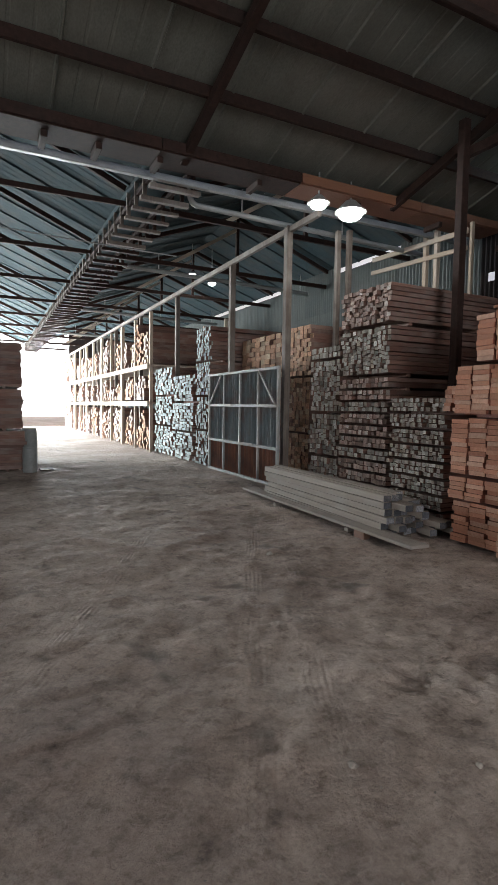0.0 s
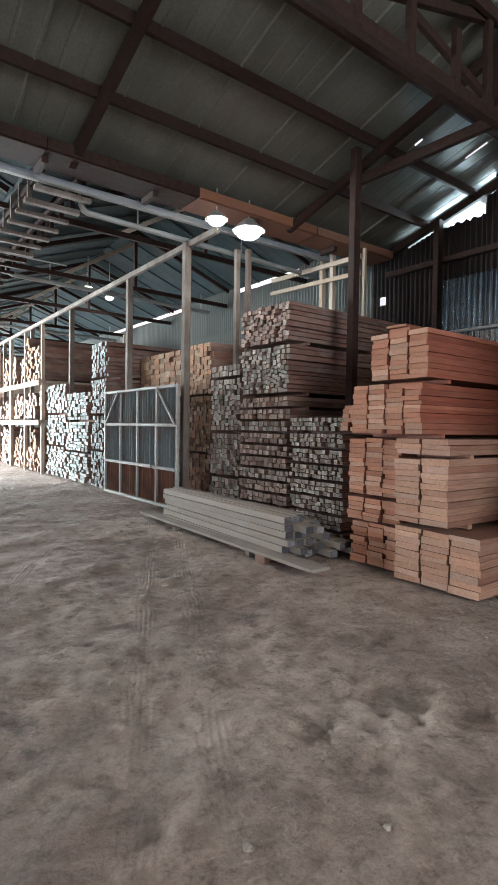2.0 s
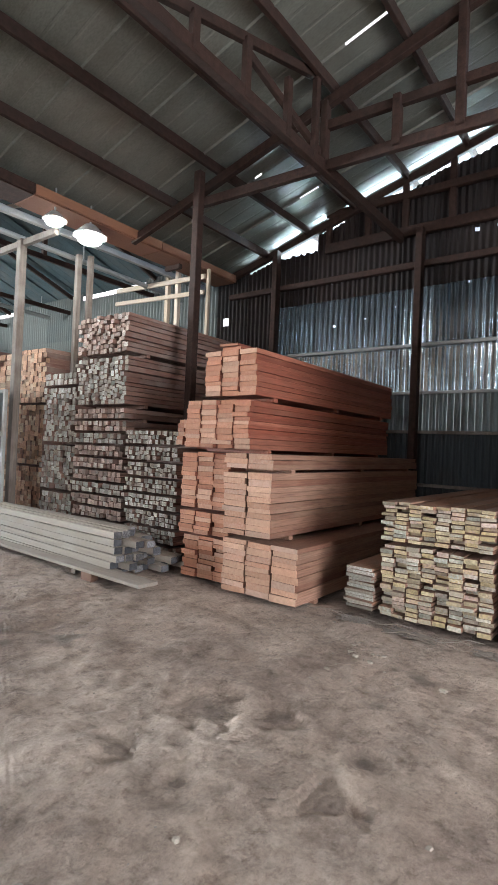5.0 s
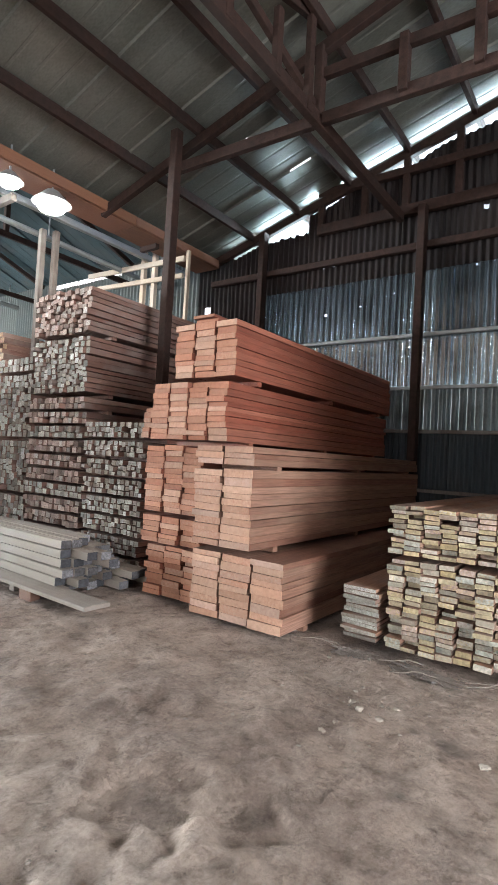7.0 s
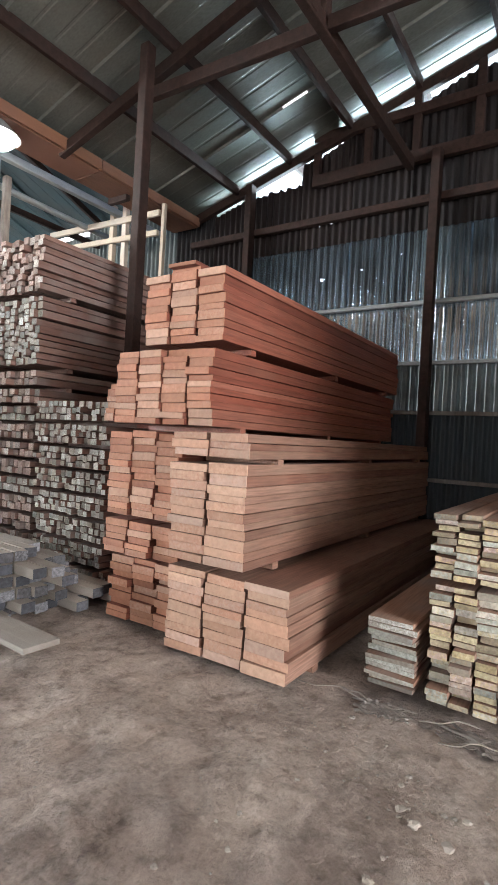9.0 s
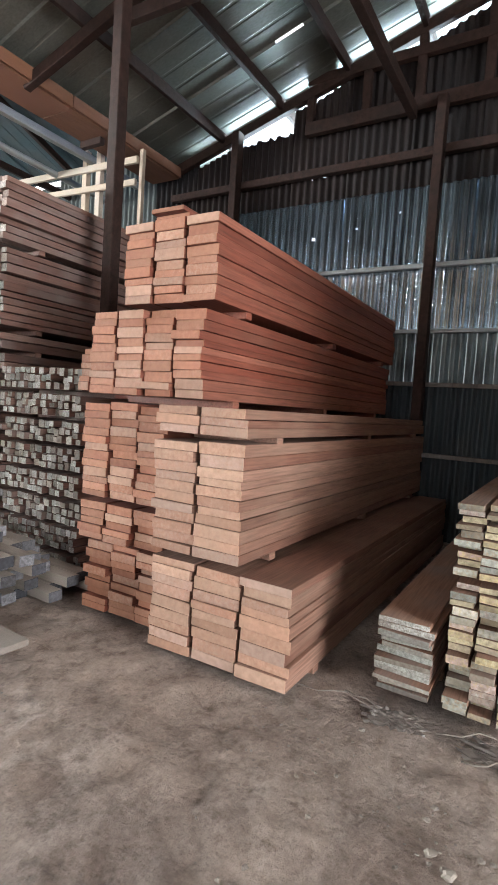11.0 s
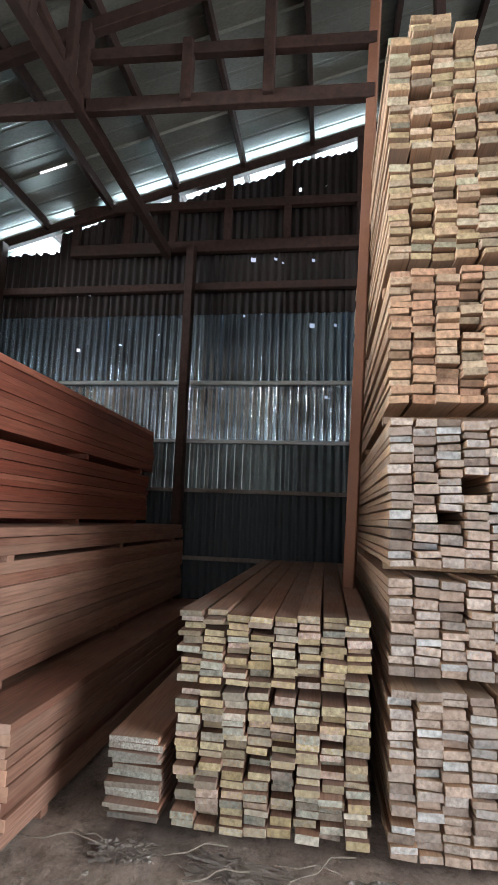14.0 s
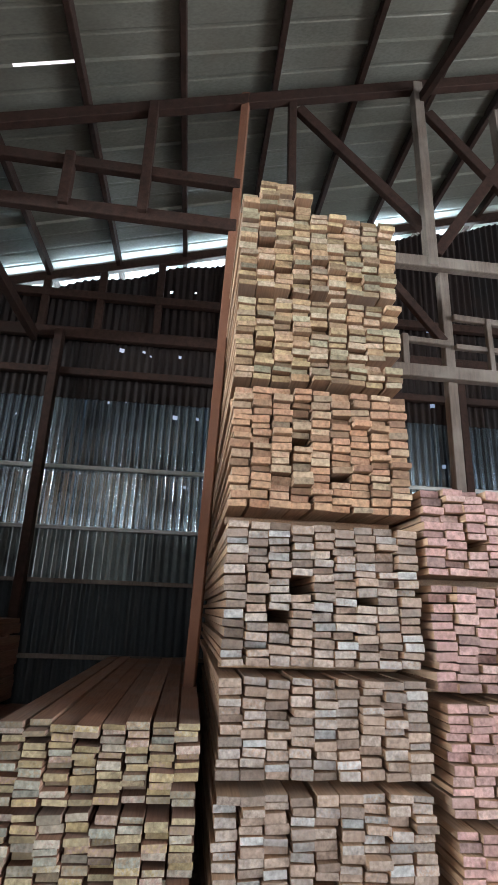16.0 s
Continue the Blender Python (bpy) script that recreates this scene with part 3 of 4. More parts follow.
t = thing("inner_frame", "grey timber framing in front of the gable wall", "frame", "", "structure")
part("upper_beam", bar((7.85, 0.2, 4.80), (7.85, -6.9, 4.76), 0.09, 0.12), post_wood, t)
part("lower_beam", bar((7.85, 0.2, 3.66), (7.85, -6.9, 3.60), 0.09, 0.12), post_wood, t)
part("post", bar((7.92, -0.49, 2.36), (7.92, -0.50, 4.74), 0.09, 0.09), post_wood, t)
part("post", bar((7.92, -1.35, 0.0), (7.92, -1.30, 6.9), 0.12, 0.12), post_wood, t)
part("short_post", bar((7.85, -0.06, 3.66), (7.85, -0.06, 4.02), 0.06, 0.06), post_wood, t)
part("middle_rail", bar((7.86, -0.03, 3.98), (7.86, -0.48, 3.96), 0.06, 0.05), post_wood, t)
part("middle_rail", bar((7.86, -0.54, 4.24), (7.86, -1.3, 4.20), 0.05, 0.06), post_wood, t)
part("middle_rail", bar((7.86, -0.54, 3.94), (7.86, -1.3, 3.92), 0.05, 0.05), post_wood, t)
part("short_post", bar((7.84, -0.86, 3.64), (7.84, -0.86, 4.24), 0.05, 0.05), post_wood, t)
part("diagonal", bar((7.9, 0.02, 4.62), (7.9, -0.46, 4.0), 0.06, 0.08), beam_wood, t)

# column by the dark stacks, with knee braces
t = thing("timber_column", "tall dark timber column under the roof", "column", "", "structure")
part("shaft", box(7.54, 7.66, 5.84, 5.96, -0.05, roof_z(5.9) - 0.15, 0.01), beam_wood, t)

# valley beam with fascia boards, gutters and drain pipes
solid("valley_beam", box(-5, 10.5, 7.72, 7.86, 4.90, 5.02, 0.01), beam_wood, "dark timber beam under the roof valley", "beam", "structure")
t = thing("valley_fascia", "orange-brown fascia boards under the roof valley", "fascia", "", "structure")
x = -5.0
while x < 10.4:
    L = 1.9 + 0.5 * random.random()
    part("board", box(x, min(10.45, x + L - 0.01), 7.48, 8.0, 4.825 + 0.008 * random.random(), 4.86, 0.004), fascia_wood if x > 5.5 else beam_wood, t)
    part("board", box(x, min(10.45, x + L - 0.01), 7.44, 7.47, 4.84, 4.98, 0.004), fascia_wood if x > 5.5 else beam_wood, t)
    x += L
for x in (2.45, 3.1, 3.9, 5.4, 7.2, 9.0):
    solid("bracket", box(x - 0.04, x + 0.04, 7.62, 8.0, 4.74, 4.825, 0.006), beam_wood, "short timber bracket below the valley beam", "bracket", "structure")


def drain_pipe(y, z, x0, x1, r, elbow=True):
    t = thing("drain_pipe", "grey zinc rainwater pipe hung level under the roof", "drain pipe", "rainwater pipes", "structure")
    pts = [(x0, y, z), (x1, y, z - 0.02 * (x1 - x0))]
    if elbow:
        pts = [(x0 - 0.14, y, z + 0.28), (x0 - 0.14, y, z + 0.10), (x0 - 0.10, y, z + 0.03), (x0 - 0.03, y, z)] + pts
    part("pipe", tube(pts, r), zinc, t)
    x = x0 + 0.8
    while x < x1:
        part("hanger", bar((x, y, z - 0.02 * (x - x0)), (x, y, z + 0.42), 0.02, 0.012, 0), zinc, t)
        x += 2.1


solid("gutter", box(-4.9, 10.4, 8.27, 8.36, 4.80, 4.90, 0.008), zinc, "grey zinc box gutter below the roof valley", "gutter", "structure")
drain_pipe(8.95, 4.80, 4.95, 10.4, 0.05)
for y in (13.8, 20.5, 27.5):
    drain_pipe(y, 4.92, 4.95, 10.2, 0.055)
solid("cable", tube([(-3 + i * 0.5, 10.2, 4.55 + 0.0035 * (i - 8) ** 2 * 0.3 - 0.02 * i) for i in range(17)], 0.012), zinc, "thin grey cable slung across the aisle", "cable", "structure")

# valley gutter over the aisle on close-set brackets
t = thing("gutter_trestle", "long roof gutter carried on close-set timber brackets", "gutter", "", "structure")
part("trough", box(4.05, 4.62, 8.4, 37.5, 5.20, 5.30, 0.01), blue_sheet, t)
part("rail", box(4.06, 4.12, 8.4, 37.5, 4.98, 5.06, 0.005), beam_wood, t)
part("rail", box(4.56, 4.62, 8.4, 37.5, 4.98, 5.06, 0.005), beam_wood, t)
y = 8.5
while y < 37:
    part("slat", box(4.0, 4.80, y - 0.05, y + 0.05, 4.74 + 0.03 * random.random(), 4.82, 0.004), post_wood if y < 12 else beam_wood, t)
    part("upright", box(4.04, 4.10, y - 0.03, y + 0.03, 4.80, 5.22, 0.004), post_wood, t)
    part("upright", box(4.66, 4.72, y - 0.03, y + 0.03, 4.80, 5.22, 0.004), beam_wood, t)
    y += 0.52

# aisle frame: front beam, posts, trusses of the second hall
solid("front_beam", bar((6.7, 8.0, 4.69), (6.7, 37.5, 4.69), 0.08, 0.10), post_wood, "grey timber beam along the rack fronts", "beam", "structure")
for y, x, w in ((8.95, 6.68, 0.12), (8.72, 7.60, 0.09), (8.60, 7.76, 0.09), (11.5, 6.75, 0.12), (15.4, 6.8, 0.12), (19.4, 6.8, 0.12), (23.4, 6.8, 0.12), (27.4, 6.8, 0.12), (31.4, 6.8, 0.12), (35.4, 6.8, 0.12)):
    solid("aisle_post", box(x - w / 2, x + w / 2, y - w / 2, y + w / 2, -0.05, 4.75, 0.008), post_wood, "grey timber post at the front of the stacks", "post", "structure", "aisle posts")
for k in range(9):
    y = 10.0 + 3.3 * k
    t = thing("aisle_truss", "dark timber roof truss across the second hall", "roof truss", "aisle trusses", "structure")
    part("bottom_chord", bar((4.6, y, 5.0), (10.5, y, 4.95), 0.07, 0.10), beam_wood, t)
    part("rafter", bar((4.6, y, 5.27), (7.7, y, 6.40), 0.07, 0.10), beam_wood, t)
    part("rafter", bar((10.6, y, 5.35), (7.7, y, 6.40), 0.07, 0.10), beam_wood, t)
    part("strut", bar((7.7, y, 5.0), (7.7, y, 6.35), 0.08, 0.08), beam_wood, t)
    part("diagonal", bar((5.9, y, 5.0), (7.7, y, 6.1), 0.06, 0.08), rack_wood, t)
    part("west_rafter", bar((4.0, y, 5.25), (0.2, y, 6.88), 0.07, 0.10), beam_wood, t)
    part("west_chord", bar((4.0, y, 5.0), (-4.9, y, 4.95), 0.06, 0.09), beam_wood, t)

t = thing("pale_frame", "pale new timber posts and rails near the outer wall", "frame", "", "structure")
for y in (8.12, 8.40):
    part("post", box(9.40, 9.48, y - 0.045, y + 0.045, 0.0, 4.98, 0.005), rack_wood, t)
part("rail", bar((9.38, 9.9, 4.74), (9.38, 7.35, 4.66), 0.05, 0.09), rack_wood, t)
part("rail", bar((9.36, 9.9, 4.46), (9.36, 7.35, 4.36), 0.05, 0.08), rack_wood, t)
part("post", box(9.40, 9.46, 7.28, 7.34, 0.0, 4.8, 0.005), rack_wood, t)

# ---- timber stacks ----
BOARD_CACHE = {}


def board_mesh(L, w, h, side, end, axis="x"):
    key = (round(L, 3), round(w, 3), round(h, 3), side.name, end.name, axis)
    if key not in BOARD_CACHE:
        bm = box(0, L, -w / 2, w / 2, 0, h, min(0.0035, h * 0.07))
        me = mesh_of(bm, side, end)
        for p in me.polygons:
            if abs(p.normal.x) > 0.3:
                p.material_index = 1
        if axis == "y":
            me.transform(pose(0, 0, 0, 0, 0, 90))
        BOARD_CACHE[key] = me
    return BOARD_CACHE[key]


def bundle(label, x0, y0, y1, z0, z1, cols, thick, L, side, end, rag=0.03, gaps=0.03, name="timber_stack", group="timber stacks", tilt=0.0, bearer=True, ragged_top=0.0, wild=0.2):
    """One lifted pack: columns of boards with their ends towards the aisle, on bearers."""
    rng = random.Random(hash((round(x0 * 100), round(y0 * 100), round(z0 * 100))))
    t = thing(name, label, "timber stack", group, "", (x0, (y0 + y1) / 2, z0))
    w = (y1 - y0) / cols
    if bearer:
        for bx in (0.35, L * 0.5, L - 0.4):
            part("bearer", box(bx, bx + 0.07, -(y1 - y0) / 2 + 0.01, (y1 - y0) / 2 - 0.01, -0.045, 0, 0.004), side, t)
    for c in range(cols):
        yc = -(y1 - y0) / 2 + (c + 0.5) * w
        full = z1 - z0
        top = full * (1 - ragged_top * rng.random())
        n = max(1, round(top / thick))
        hs = [rng.choice((0.8, 1.0, 1.0, 1.22)) for _ in range(n)]
        hs = [round(v * top / sum(hs) / 0.002) * 0.002 for v in hs]
        z = 0.0
        for k, hh in enumerate(hs):
            if wild < 0.5 or k in (0, n - 1) or rng.random() > gaps:
                o = new("board", board_mesh(L, w * rng.choice((0.95, 0.975, 0.90, 0.87) if wild < 0.5 else (0.98, 0.95, 0.91, 0.86)), hh - min(0.009, hh * 0.16) * (0.14 if wild < 0.5 else 1.0), side, end))
                o.parent = t
                out = rng.uniform(-rag, rag) + (rng.uniform(-2, 2.5) * rag if rng.random() < wild * 0.3 else 0)
                o.matrix_basis = pose(out, yc + rng.uniform(-1, 1) * (0.0015 + (0.0045 + w * 0.025) * min(1.0, wild)), z, rng.uniform(-2.6, 2.6) * wild, 0, rng.uniform(-0.25, 0.25) * wild)
            z += hh
    return t


RED = "reddish hardwood planks in a stack"
bundle(RED + ", dusty", 6.50, 4.15, 4.86, 0.05, 0.50, 3, 0.05, 3.4, red_side, red_end)
bundle(RED, 6.42, 4.15, 4.86, 0.54, 0.78, 3, 0.05, 3.4, red_side, red_end, rag=0.014, wild=0.48)
bundle(RED + ", some pale", 6.42, 4.14, 4.84, 0.82, 1.42, 3, 0.048, 3.5, red_side, red_end, rag=0.014, wild=0.48)
bundle(RED + " in four columns", 6.42, 3.91, 4.81, 1.48, 1.99, 4, 0.05, 3.55, red_side, red_end, rag=0.014, wild=0.48)
bundle(RED + ", top pack of the pile", 6.47, 3.89, 4.60, 2.04, 2.53, 3, 0.052, 3.55, red_side, red_end, rag=0.014, wild=0.48)
bundle("two loose reddish planks lying on the top pack", 6.50, 4.14, 4.42, 2.54, 2.60, 1, 0.03, 2.6, red_side, red_end, bearer=False)
BROWN = "dusty brown hardwood planks in a stack"
bundle(BROWN + ", the lowest wide pack", 6.32, 3.21, 4.13, 0.05, 0.575, 3, 0.058, 3.9, brown_side, brown_end, rag=0.012, wild=0.48)
bundle(BROWN + ", two columns high", 6.30, 3.52, 4.13, 0.63, 1.25, 2, 0.055, 3.95, brown_side, brown_end, rag=0.012, wild=0.48)
bundle("grey-brown planks lying loosely on the brown pile", 6.30, 3.52, 4.13, 1.29, 1.44, 2, 0.045, 3.9, brown_side, brown_end, rag=0.012, wild=0.48)

YEL = "yellow-ended sawn boards stacked in columns"
bundle(YEL + " low down", 6.63, 1.61, 2.54, 0.08, 0.70, 8, 0.038, 3.5, yellow_side, yellow_end, rag=0.03, wild=1.0)
bundle(YEL + ", brown on top", 6.62, 1.61, 2.54, 0.74, 1.08, 8, 0.035, 3.5, yellow_side, yellow_end, rag=0.035, wild=1.0)
bundle("low dark pile of thin wide boards", 6.62, 2.59, 2.88, 0.09, 0.47, 1, 0.032, 3.3, yellow_side, grey_end, rag=0.03, wild=1.0)

TALL = "pale sawn battens in a tall pile"
for z0, z1, e, lab in ((0.06, 0.79, pale_end, "bottom pack"), (0.84, 1.29, pale_end, "greyish pack"), (1.34, 2.06, pale_end, "bleached pack"),
                       (2.14, 2.86, tan_end, "tan pack"), (2.91, 3.47, honey_end, "yellowish pack"), (3.53, 4.12, honey_end, "top pack")):
    bundle(TALL + ", " + lab, 6.61 + 0.02 * random.random(), 0.46 + 0.012 * z0, 1.53, z0, z1, 9, 0.044, 3.5, pale_side, e, rag=0.018, gaps=0.02, wild=1.4)
bundle(TALL + ", loose uneven top", 6.63, 1.06, 1.53, 4.14, 4.40, 4, 0.05, 3.4, pale_side, honey_end, rag=0.05, gaps=0.1, ragged_top=0.6, wild=1.5)
for z0, z1, yl in ((0.06, 0.64, 0.36), (0.69, 1.19, 0.38), (1.24, 1.77, 0.42), (1.82, 2.31, 0.44)):
    bundle("pinkish sawn battens stacked beside the tall pile", 6.60, -0.9, yl, z0, z1, 11, 0.047, 3.5, pale_side, pink_end, rag=0.02, wild=1.3)

SMALL = "small square battens stacked in thin layers"
z = 0.06
while z < 1.66:
    bundle(SMALL + " with greyish ends", 6.75, 5.24, 6.20, z, z + 0.172, 16, 0.055, 3.3, dark_side, grey_end, rag=0.02, gaps=0.05, wild=1.5)
    z += 0.205
bundle("short reddish offcuts on the batten layers", 6.70, 4.98, 5.22, 1.50, 1.80, 2, 0.05, 2.6, red_side, red_end, rag=0.04)
for z0, z1, e in [(0.06 + 0.177 * k, 0.06 + 0.177 * k + 0.145, rust_end if k % 4 else grey_end) for k in range(11)] + [(2.03, 2.70, grey_end), (2.76, 3.30, rust_end)]:
    bundle("dark square battens in a tall tied stack", 6.86, 6.40, 7.52, z0, z1, 14, 0.07, 3.5, dark_side, e, rag=0.025, gaps=0.03, wild=1.3)
for z0, z1 in ((0.06, 0.68), (0.73, 1.42), (1.47, 2.32), (2.365, 2.55)):
    bundle("greyish upright rails in a narrow stack", 6.95, 7.66, 8.52, z0, z1, 10, 0.085, 3.4, dark_side, grey_end, rag=0.02, wild=1.0, ragged_top=0.0)
for z0, z1 in ((0.06, 1.0), (1.05, 2.1), (2.14, 3.1)):
    bundle("dark boards behind the metal gate", 7.3, 9.1, 10.2, z0, z1, 9, 0.085, 3.0, dark_side, tan_end, rag=0.02)
    bundle("long brown boards behind the metal gate", 7.4, 10.4, 12.3, z0, z1, 8, 0.11, 3.0, dark_side, tan_end, rag=0.02)
for y0, y1, tops in ((12.45, 13.35, (0.9, 1.75, 2.6, 3.45)), (13.6, 15.3, (0.8, 1.6, 2.35)), (15.4, 17.0, (0.9, 1.8, 2.65))):
    z = 0.06
    for top in tops:
        bundle("bleached bluish batten ends in a tall stack", 6.62, y0, y1, z, top, 9, 0.085, 3.2, dark_side, aqua_end, rag=0.03, wild=1.0)
        z = top + 0.05


# ---- racks along the aisle ----
rng = random.Random(4)
for k in range(5):
    y0 = 17.2 + 4.0 * k
    t = thing("timber_rack", "pale timber rack with two shelves of upright stock", "rack", "aisle racks", "", (6.5, y0, 0))
    for y in (0.05, 2.0, 3.9):
        part("upright", box(0.0, 0.1, y - 0.05, y + 0.05, 0, 4.5, 0.006), rack_wood, t)
        part("back_upright", box(2.6, 2.7, y - 0.05, y + 0.05, 0, 4.5, 0.006), rack_wood, t)
    for z in (1.58, 2.78):
        part("shelf", box(-0.05, 2.8, 0, 3.96, z, z + 0.06, 0.006), rack_wood, t)
        part("shelf_edge", box(-0.09, -0.05, 0, 3.96, z - 0.09, z + 0.07, 0.006), rack_wood, t)
    for z, hmax in ((0.06, 1.4), (1.70, 1.0), (2.90, 1.5)):
        y = y0 + 0.15
        while y < y0 + 3.6:
            w = rng.uniform(0.35, 0.7)
            if rng.random() < 0.88:
                bundle("sawn boards piled on the timber rack", 6.5 + rng.uniform(-0.05, 0.15), y, min(y + w, y0 + 3.9), z, z + hmax * rng.uniform(0.5, 1.0), 3, 0.10, 2.4, dark_side, rng.choice((tan_end, pale_end, yellow_end)), rag=0.05, bearer=False, ragged_top=0.25, name="rack_stock", group="stock on the racks")
            y += w + 0.1

# ---- metal gate ----
t = thing("metal_gate", "grey steel gate leaf clad with corrugated sheet", "gate", "", "", (6.35, 8.62, 0.10))
GL, GH = 3.15, 2.14
for y in (0.0, GL):
    part("stile", box(-0.025, 0.025, y - 0.03, y + 0.03, 0, GH, 0.004), gate_paint, t)
for z, w in ((0.03, 0.05), (0.68, 0.055), (1.44, 0.055), (GH - 0.03, 0.05)):
    part("rail", box(-0.03, 0.02, 0.03, GL - 0.03, z - w / 2, z + w / 2, 0.004), gate_paint, t)
for a, b in (((-0.03, 0.05, 1.45), (-0.03, 0.7, GH - 0.05)), ((-0.03, GL - 0.05, 1.45), (-0.03, GL - 0.7, GH - 0.05))):
    part("corner_brace", bar(a, b, 0.03, 0.04, 0.003), gate_paint, t)
for k in range(4):
    s = part("sheet", sheet_bm(0.79, 0.66, GH - 0.05), gate_sheet, t)
    s.location = (0.03 + 0.004 * (k % 2), k * 0.78 + 0.01, 0)
    s = part("sheet", sheet_bm(0.79, 0.04, 0.70), gate_rust, t, "rusty red lower sheet")
    s.location = (0.038 + 0.004 * (k % 2), k * 0.78 + 0.01, 0)
for y in (0.75, 1.55, 2.35):
    part("mullion", box(-0.022, 0.02, y - 0.02, y + 0.02, 0.05, GH - 0.05, 0.003), gate_paint, t)
part("patch_plate", box(-0.05, -0.035, 0.9, 1.35, 0.66, 0.72, 0.003), gate_paint, t)
part("patch_plate", box(-0.05, -0.035, 1.9, 2.5, 1.42, 1.47, 0.003), gate_paint, t)

# ---- loose planks on the ground ----
t = thing("plank_pile", "grey weathered planks piled loosely on the ground", "plank pile", "", "", (5.78, 5.15, 0.0), 0)
rng = random.Random(9)
for k, bx in enumerate((0.6, 2.4)):
    part("bearer", box(-0.05, 1.0, bx, bx + 0.08, 0.0, 0.05, 0.004), plank_side, t)
for row in range(6):
    n = 9 - row
    for c in range(n):
        L = 3.15
        o = new("plank", board_mesh(L, 0.105, 0.072, plank_side, plank_end, "y"))
        o.parent = t
        o.matrix_basis = pose(0.06 + 0.112 * c + row * 0.02, rng.uniform(-0.2, 0.2) + (0.25 if row == 5 else 0), 0.05 + row * 0.077, 0, rng.uniform(-3, 3), rng.uniform(-1.5, 1.5) - 2.0)
t = thing("long_plank", "single pale plank lying on the earth floor", "plank", "", "", (5.70, 4.52, 0.10), 0)
part("plank_board", board_mesh(4.4, 0.24, 0.035, plank_side, plank_side, "y"), None, t).matrix_basis = pose(0, 0, 0, -0.6, 0, -3.2)
solid("wood_block", box(5.36, 5.46, 5.34, 5.52, 0.0, 0.10, 0.006), brown_side, "small wooden block under the long plank", "wood block")
bpy.data.objects["wood_block"].location = (0.28, 0.0, 0)

# ---- stack, drums and plate on the other side of the aisle ----
for z0, z1 in ((0.05, 0.9), (0.96, 1.82), (1.88, 2.84)):
    bundle("dark boards in a stack across the aisle", -0.2, 13.3, 16.5, z0, z1, 10, 0.07, 2.75 - (0.0 if z0 < 0.5 else 0.05), dark_side, grey_end, rag=0.02, name="aisle_stack")


def drum(name, label, x, y, r, h):
    t = thing(name, label, "drum", "drums by the aisle", "", (x, y, 0))
    prof = [(0.0, 0), (r * 0.92, 0), (r, 0.03), (r, h * 0.32), (r * 1.04, h * 0.34), (r, h * 0.36), (r, h * 0.64), (r * 1.04, h * 0.66), (r, h * 0.68), (r * 0.97, h - 0.03), (r * 0.85, h)]
    bm = bmesh.new()
    rings = [[bm.verts.new((max(a, 0.001) * math.cos(i * math.tau / 24), max(a, 0.001) * math.sin(i * math.tau / 24), z)) for i in range(24)] for a, z in prof]
    for p, q in zip(rings, rings[1:]):
        for i in range(24):
            bm.faces.new((p[i], p[(i + 1) % 24], q[(i + 1) % 24], q[i]))
    bm.faces.new(rings[-1])
    part("body", bm, drum_plastic, t)
    part("rim", tube([(r * 0.88 * math.cos(i * math.tau / 20), r * 0.88 * math.sin(i * math.tau / 20), h) for i in range(21)], 0.015), drum_plastic, t)


drum("plastic_drum", "dusty grey plastic drum on the earth floor", 2.63, 13.1, 0.15, 0.55)
drum("plastic_drum", "dark grey plastic drum against the stack", 2.66, 13.62, 0.17, 0.95)
solid("floor_plate", box(2.86, 3.15, 13.2, 13.6, 0.0, 0.03, 0.004), beam_wood, "flat dark board lying on the earth", "board")


# ---- lamps that are lit ----
def flood_lamp(x, y, z, r, drop=0.5):
    t = thing("pendant_lamp", "lit white pendant lamp with a flared shade", "lamp", "lit lamps", "", (x, y, z))
    bm = bmesh.new()
    bmesh.ops.create_uvsphere(bm, u_segments=20, v_segments=10, radius=r)
    bm.transform(Matrix.Diagonal((1.0, 1.0, 0.55, 1)))
    part("bulb_glass", bm, lamp_glass, t)
    bm = bmesh.new()
    bmesh.ops.create_cone(bm, cap_ends=True, segments=24, radius1=r * 1.35, radius2=r * 0.45, depth=r * 0.9, matrix=Matrix.Translation((0, 0, r * 0.58)))
    part("shade", bm, zinc, t)
    part("cord", bar((0, 0, 0.1 + r * 0.3), (0, 0, drop), 0.02, 0.02, 0), zinc, t)


flood_lamp(6.38, 7.55, 4.62, 0.13)
flood_lamp(6.98, 7.55, 4.58, 0.19)
flood_lamp(7.46, 16.0, 5.5, 0.10, 0.92)
flood_lamp(8.11, 16.0, 5.3, 0.11, 1.05)

# ---- litter on the floor ----
rng = random.Random(3)
bm = bmesh.new()
for i in range(1100):
    x, y = rng.uniform(1.5, 6.2), rng.uniform(1.2, 12)
    if i < 260:
        x, y = rng.gauss(5.6, 0.25), rng.uniform(4.6, 8.5)
    if i > 900:
        x, y = rng.gauss(5.95, 0.22), rng.uniform(1.2, 3.3)
    s = rng.uniform(0.0025, 0.006)
    m = pose(x, y, s * 0.3, rng.uniform(-30, 30), rng.uniform(-30, 30), rng.uniform(0, 360)) @ Matrix.Diagonal((s * rng.uniform(1, 1.7), s, s * 0.7, 1))
    bmesh.ops.create_icosphere(bm, subdivisions=1, radius=1.0, matrix=m)
tagged(new("floor_litter", mesh_of(bm, chip_wood)), "scattered wood chips and small stones", "litter", kind="stuff")


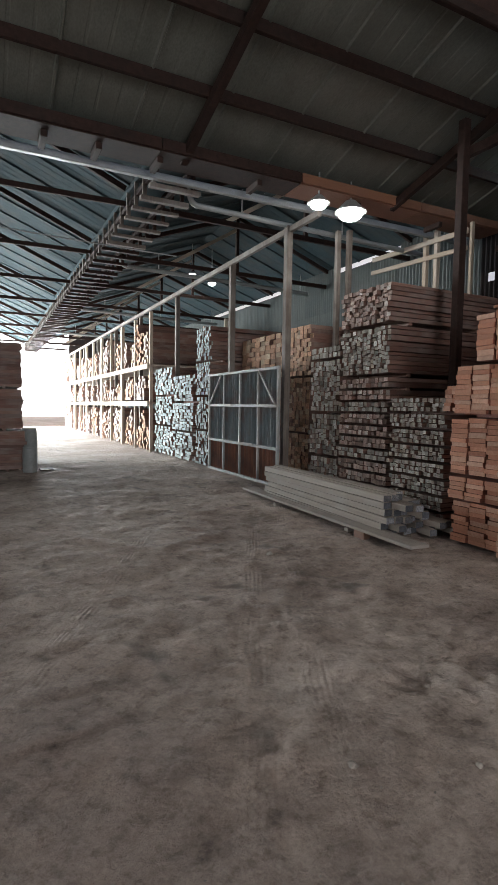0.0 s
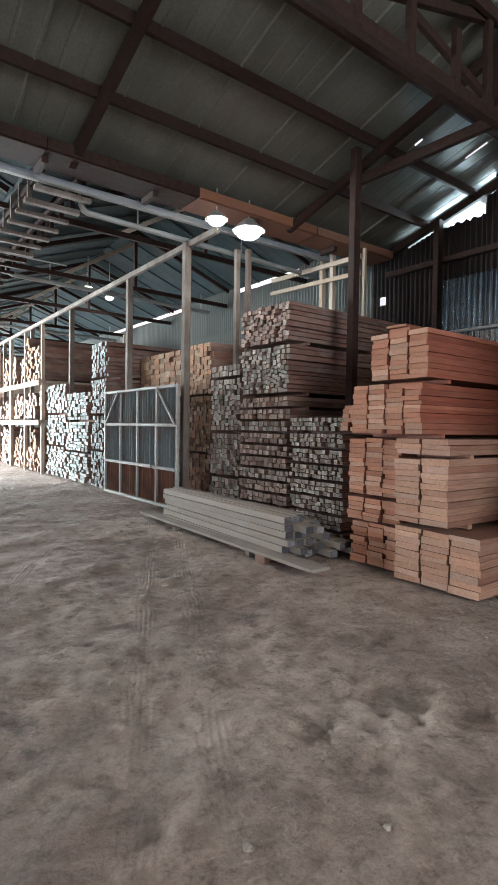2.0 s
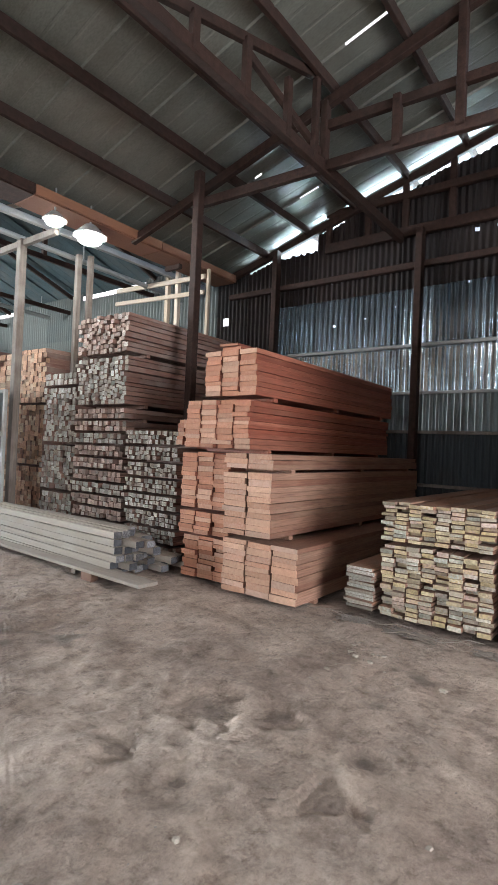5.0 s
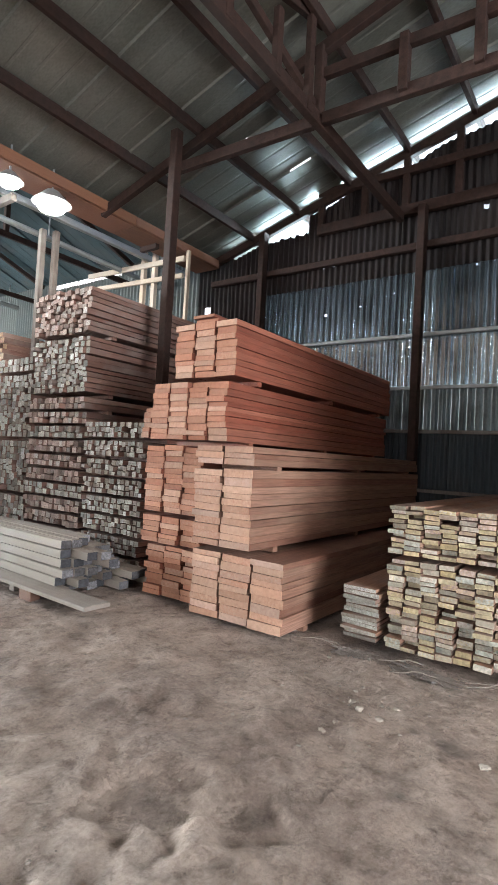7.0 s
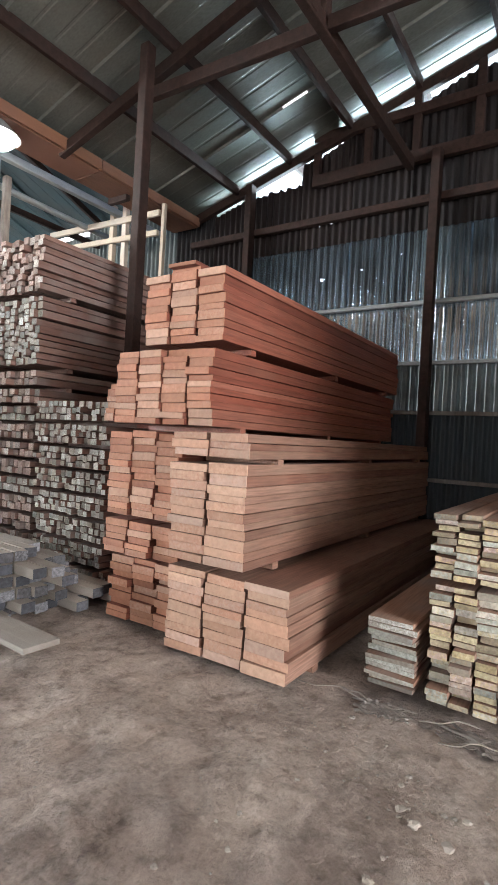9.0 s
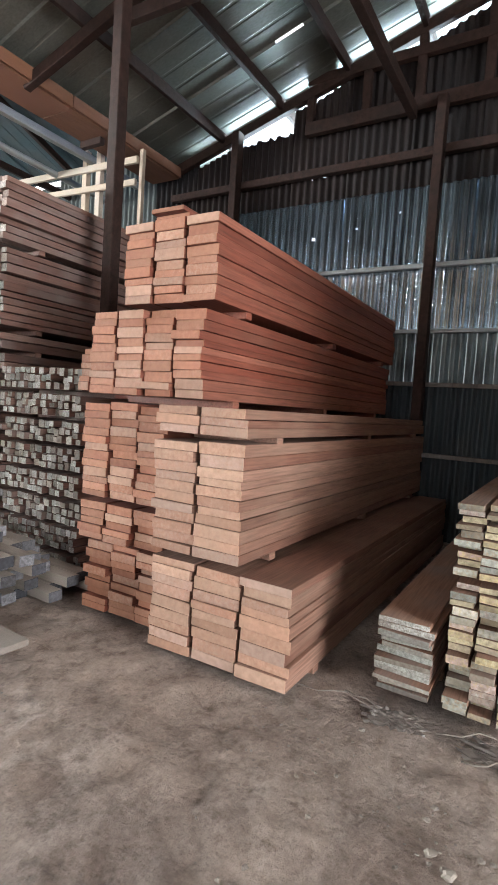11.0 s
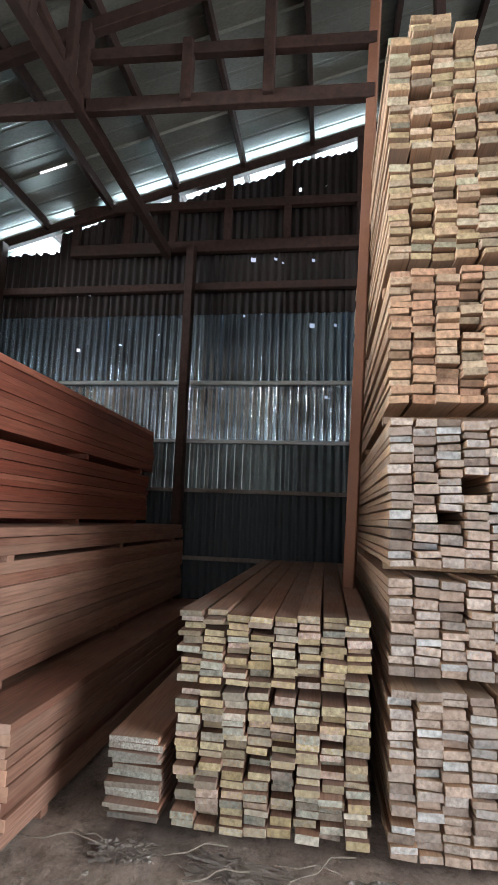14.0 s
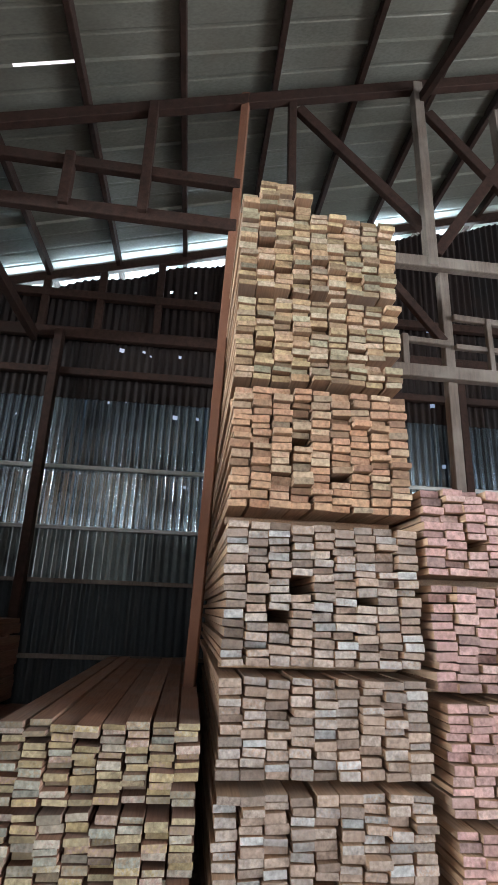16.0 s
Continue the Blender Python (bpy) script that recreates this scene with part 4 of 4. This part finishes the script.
def pebble(x, y, r, mat, label, name="stone"):
    bm = bmesh.new()
    r *= 0.85
    bmesh.ops.create_icosphere(bm, subdivisions=2, radius=r)
    for v in bm.verts:
        v.co *= 1 + 0.7 * noise.noise(v.co / r * 1.3 + Vector((x * 7, y * 5, 0)))
        v.co.z *= 0.55
    ob = solid(name, bm, mat, label, name, group="loose stones on the floor")
    ob.location = (x, y, r * 0.3)


rng = random.Random(12)
for x, y, r in ((5.81, 2.41, 0.022), (5.75, 2.34, 0.026), (5.71, 2.21, 0.024), (5.89, 2.18, 0.02), (5.19, 2.40, 0.018), (5.03, 2.97, 0.016), (5.40, 2.39, 0.022),
                (5.63, 2.64, 0.02), (4.36, 5.25, 0.04), (3.13, 2.28, 0.026), (4.21, 1.29, 0.018), (5.61, 1.67, 0.028), (3.62, 2.05, 0.018), (3.9, 2.62, 0.018)):
    pebble(x, y, r, pale_stone, "pale chalky stone lying on the earth floor")
for k in range(46):
    pebble(rng.gauss(5.5, 0.34), rng.gauss(2.35, 0.30), rng.uniform(0.006, 0.016), pale_stone if k % 3 else chip_wood, "small crumb of stone on the earth floor")
for k in range(22):
    pebble(rng.uniform(2.9, 5.4), rng.uniform(2.0, 6.0), rng.uniform(0.006, 0.014), pale_stone if k % 2 else chip_wood, "small crumb of stone on the earth floor")


def twig(x, y, turn, L, r):
    pts = [(L * (k / 6 - 0.5), 0.06 * L * math.sin(k * 1.7 + x * 5), 0.01 + 0.05 * L * max(0, math.sin(k * 0.6))) for k in range(7)]
    ob = solid("twig", tube(pts, r), chip_wood, "thin dry strip of bark by the board stack", "twig", group="bark strips")
    ob.matrix_world = pose(x, y, 0.012, 0, 0, turn)


for k in range(7):
    twig(rng.uniform(6.35, 6.6), rng.uniform(1.3, 3.1), rng.uniform(50, 140), rng.uniform(0.15, 0.5), rng.uniform(0.002, 0.005))


# crumpled clear film trodden in under the yellow-ended stack
def film_scrap(x, y, w, d, turn, seed):
    bm = bmesh.new()
    n = 22
    grid = [[bm.verts.new((w * (i / n - 0.5) * (0.8 + 0.4 * noise.noise(Vector((j * 0.4, seed, 0)))), d * (j / n - 0.5) * (0.8 + 0.5 * noise.noise(Vector((i * 0.3, seed, 4)))),
                           0.012 + 0.022 * abs(noise.noise(Vector((i * 0.33, j * 0.33, seed)))) + 0.006 * noise.noise(Vector((i * 0.8, j * 0.8, seed))))) for j in range(n + 1)] for i in range(n + 1)]
    for i in range(n):
        for j in range(n):
            bm.faces.new((grid[i][j], grid[i + 1][j], grid[i + 1][j + 1], grid[i][j + 1]))
    ob = solid("plastic_film", bm, film_mat, "crumpled dusty plastic film lying at the stack foot", "plastic film", group="scraps of film")
    ob.matrix_world = pose(x, y, 0, 0, 0, turn)


film_scrap(6.50, 2.72, 0.20, 0.34, 10, 3)
film_scrap(6.47, 2.20, 0.20, 0.50, -8, 7)
film_scrap(6.45, 1.55, 0.18, 0.36, 5, 11)
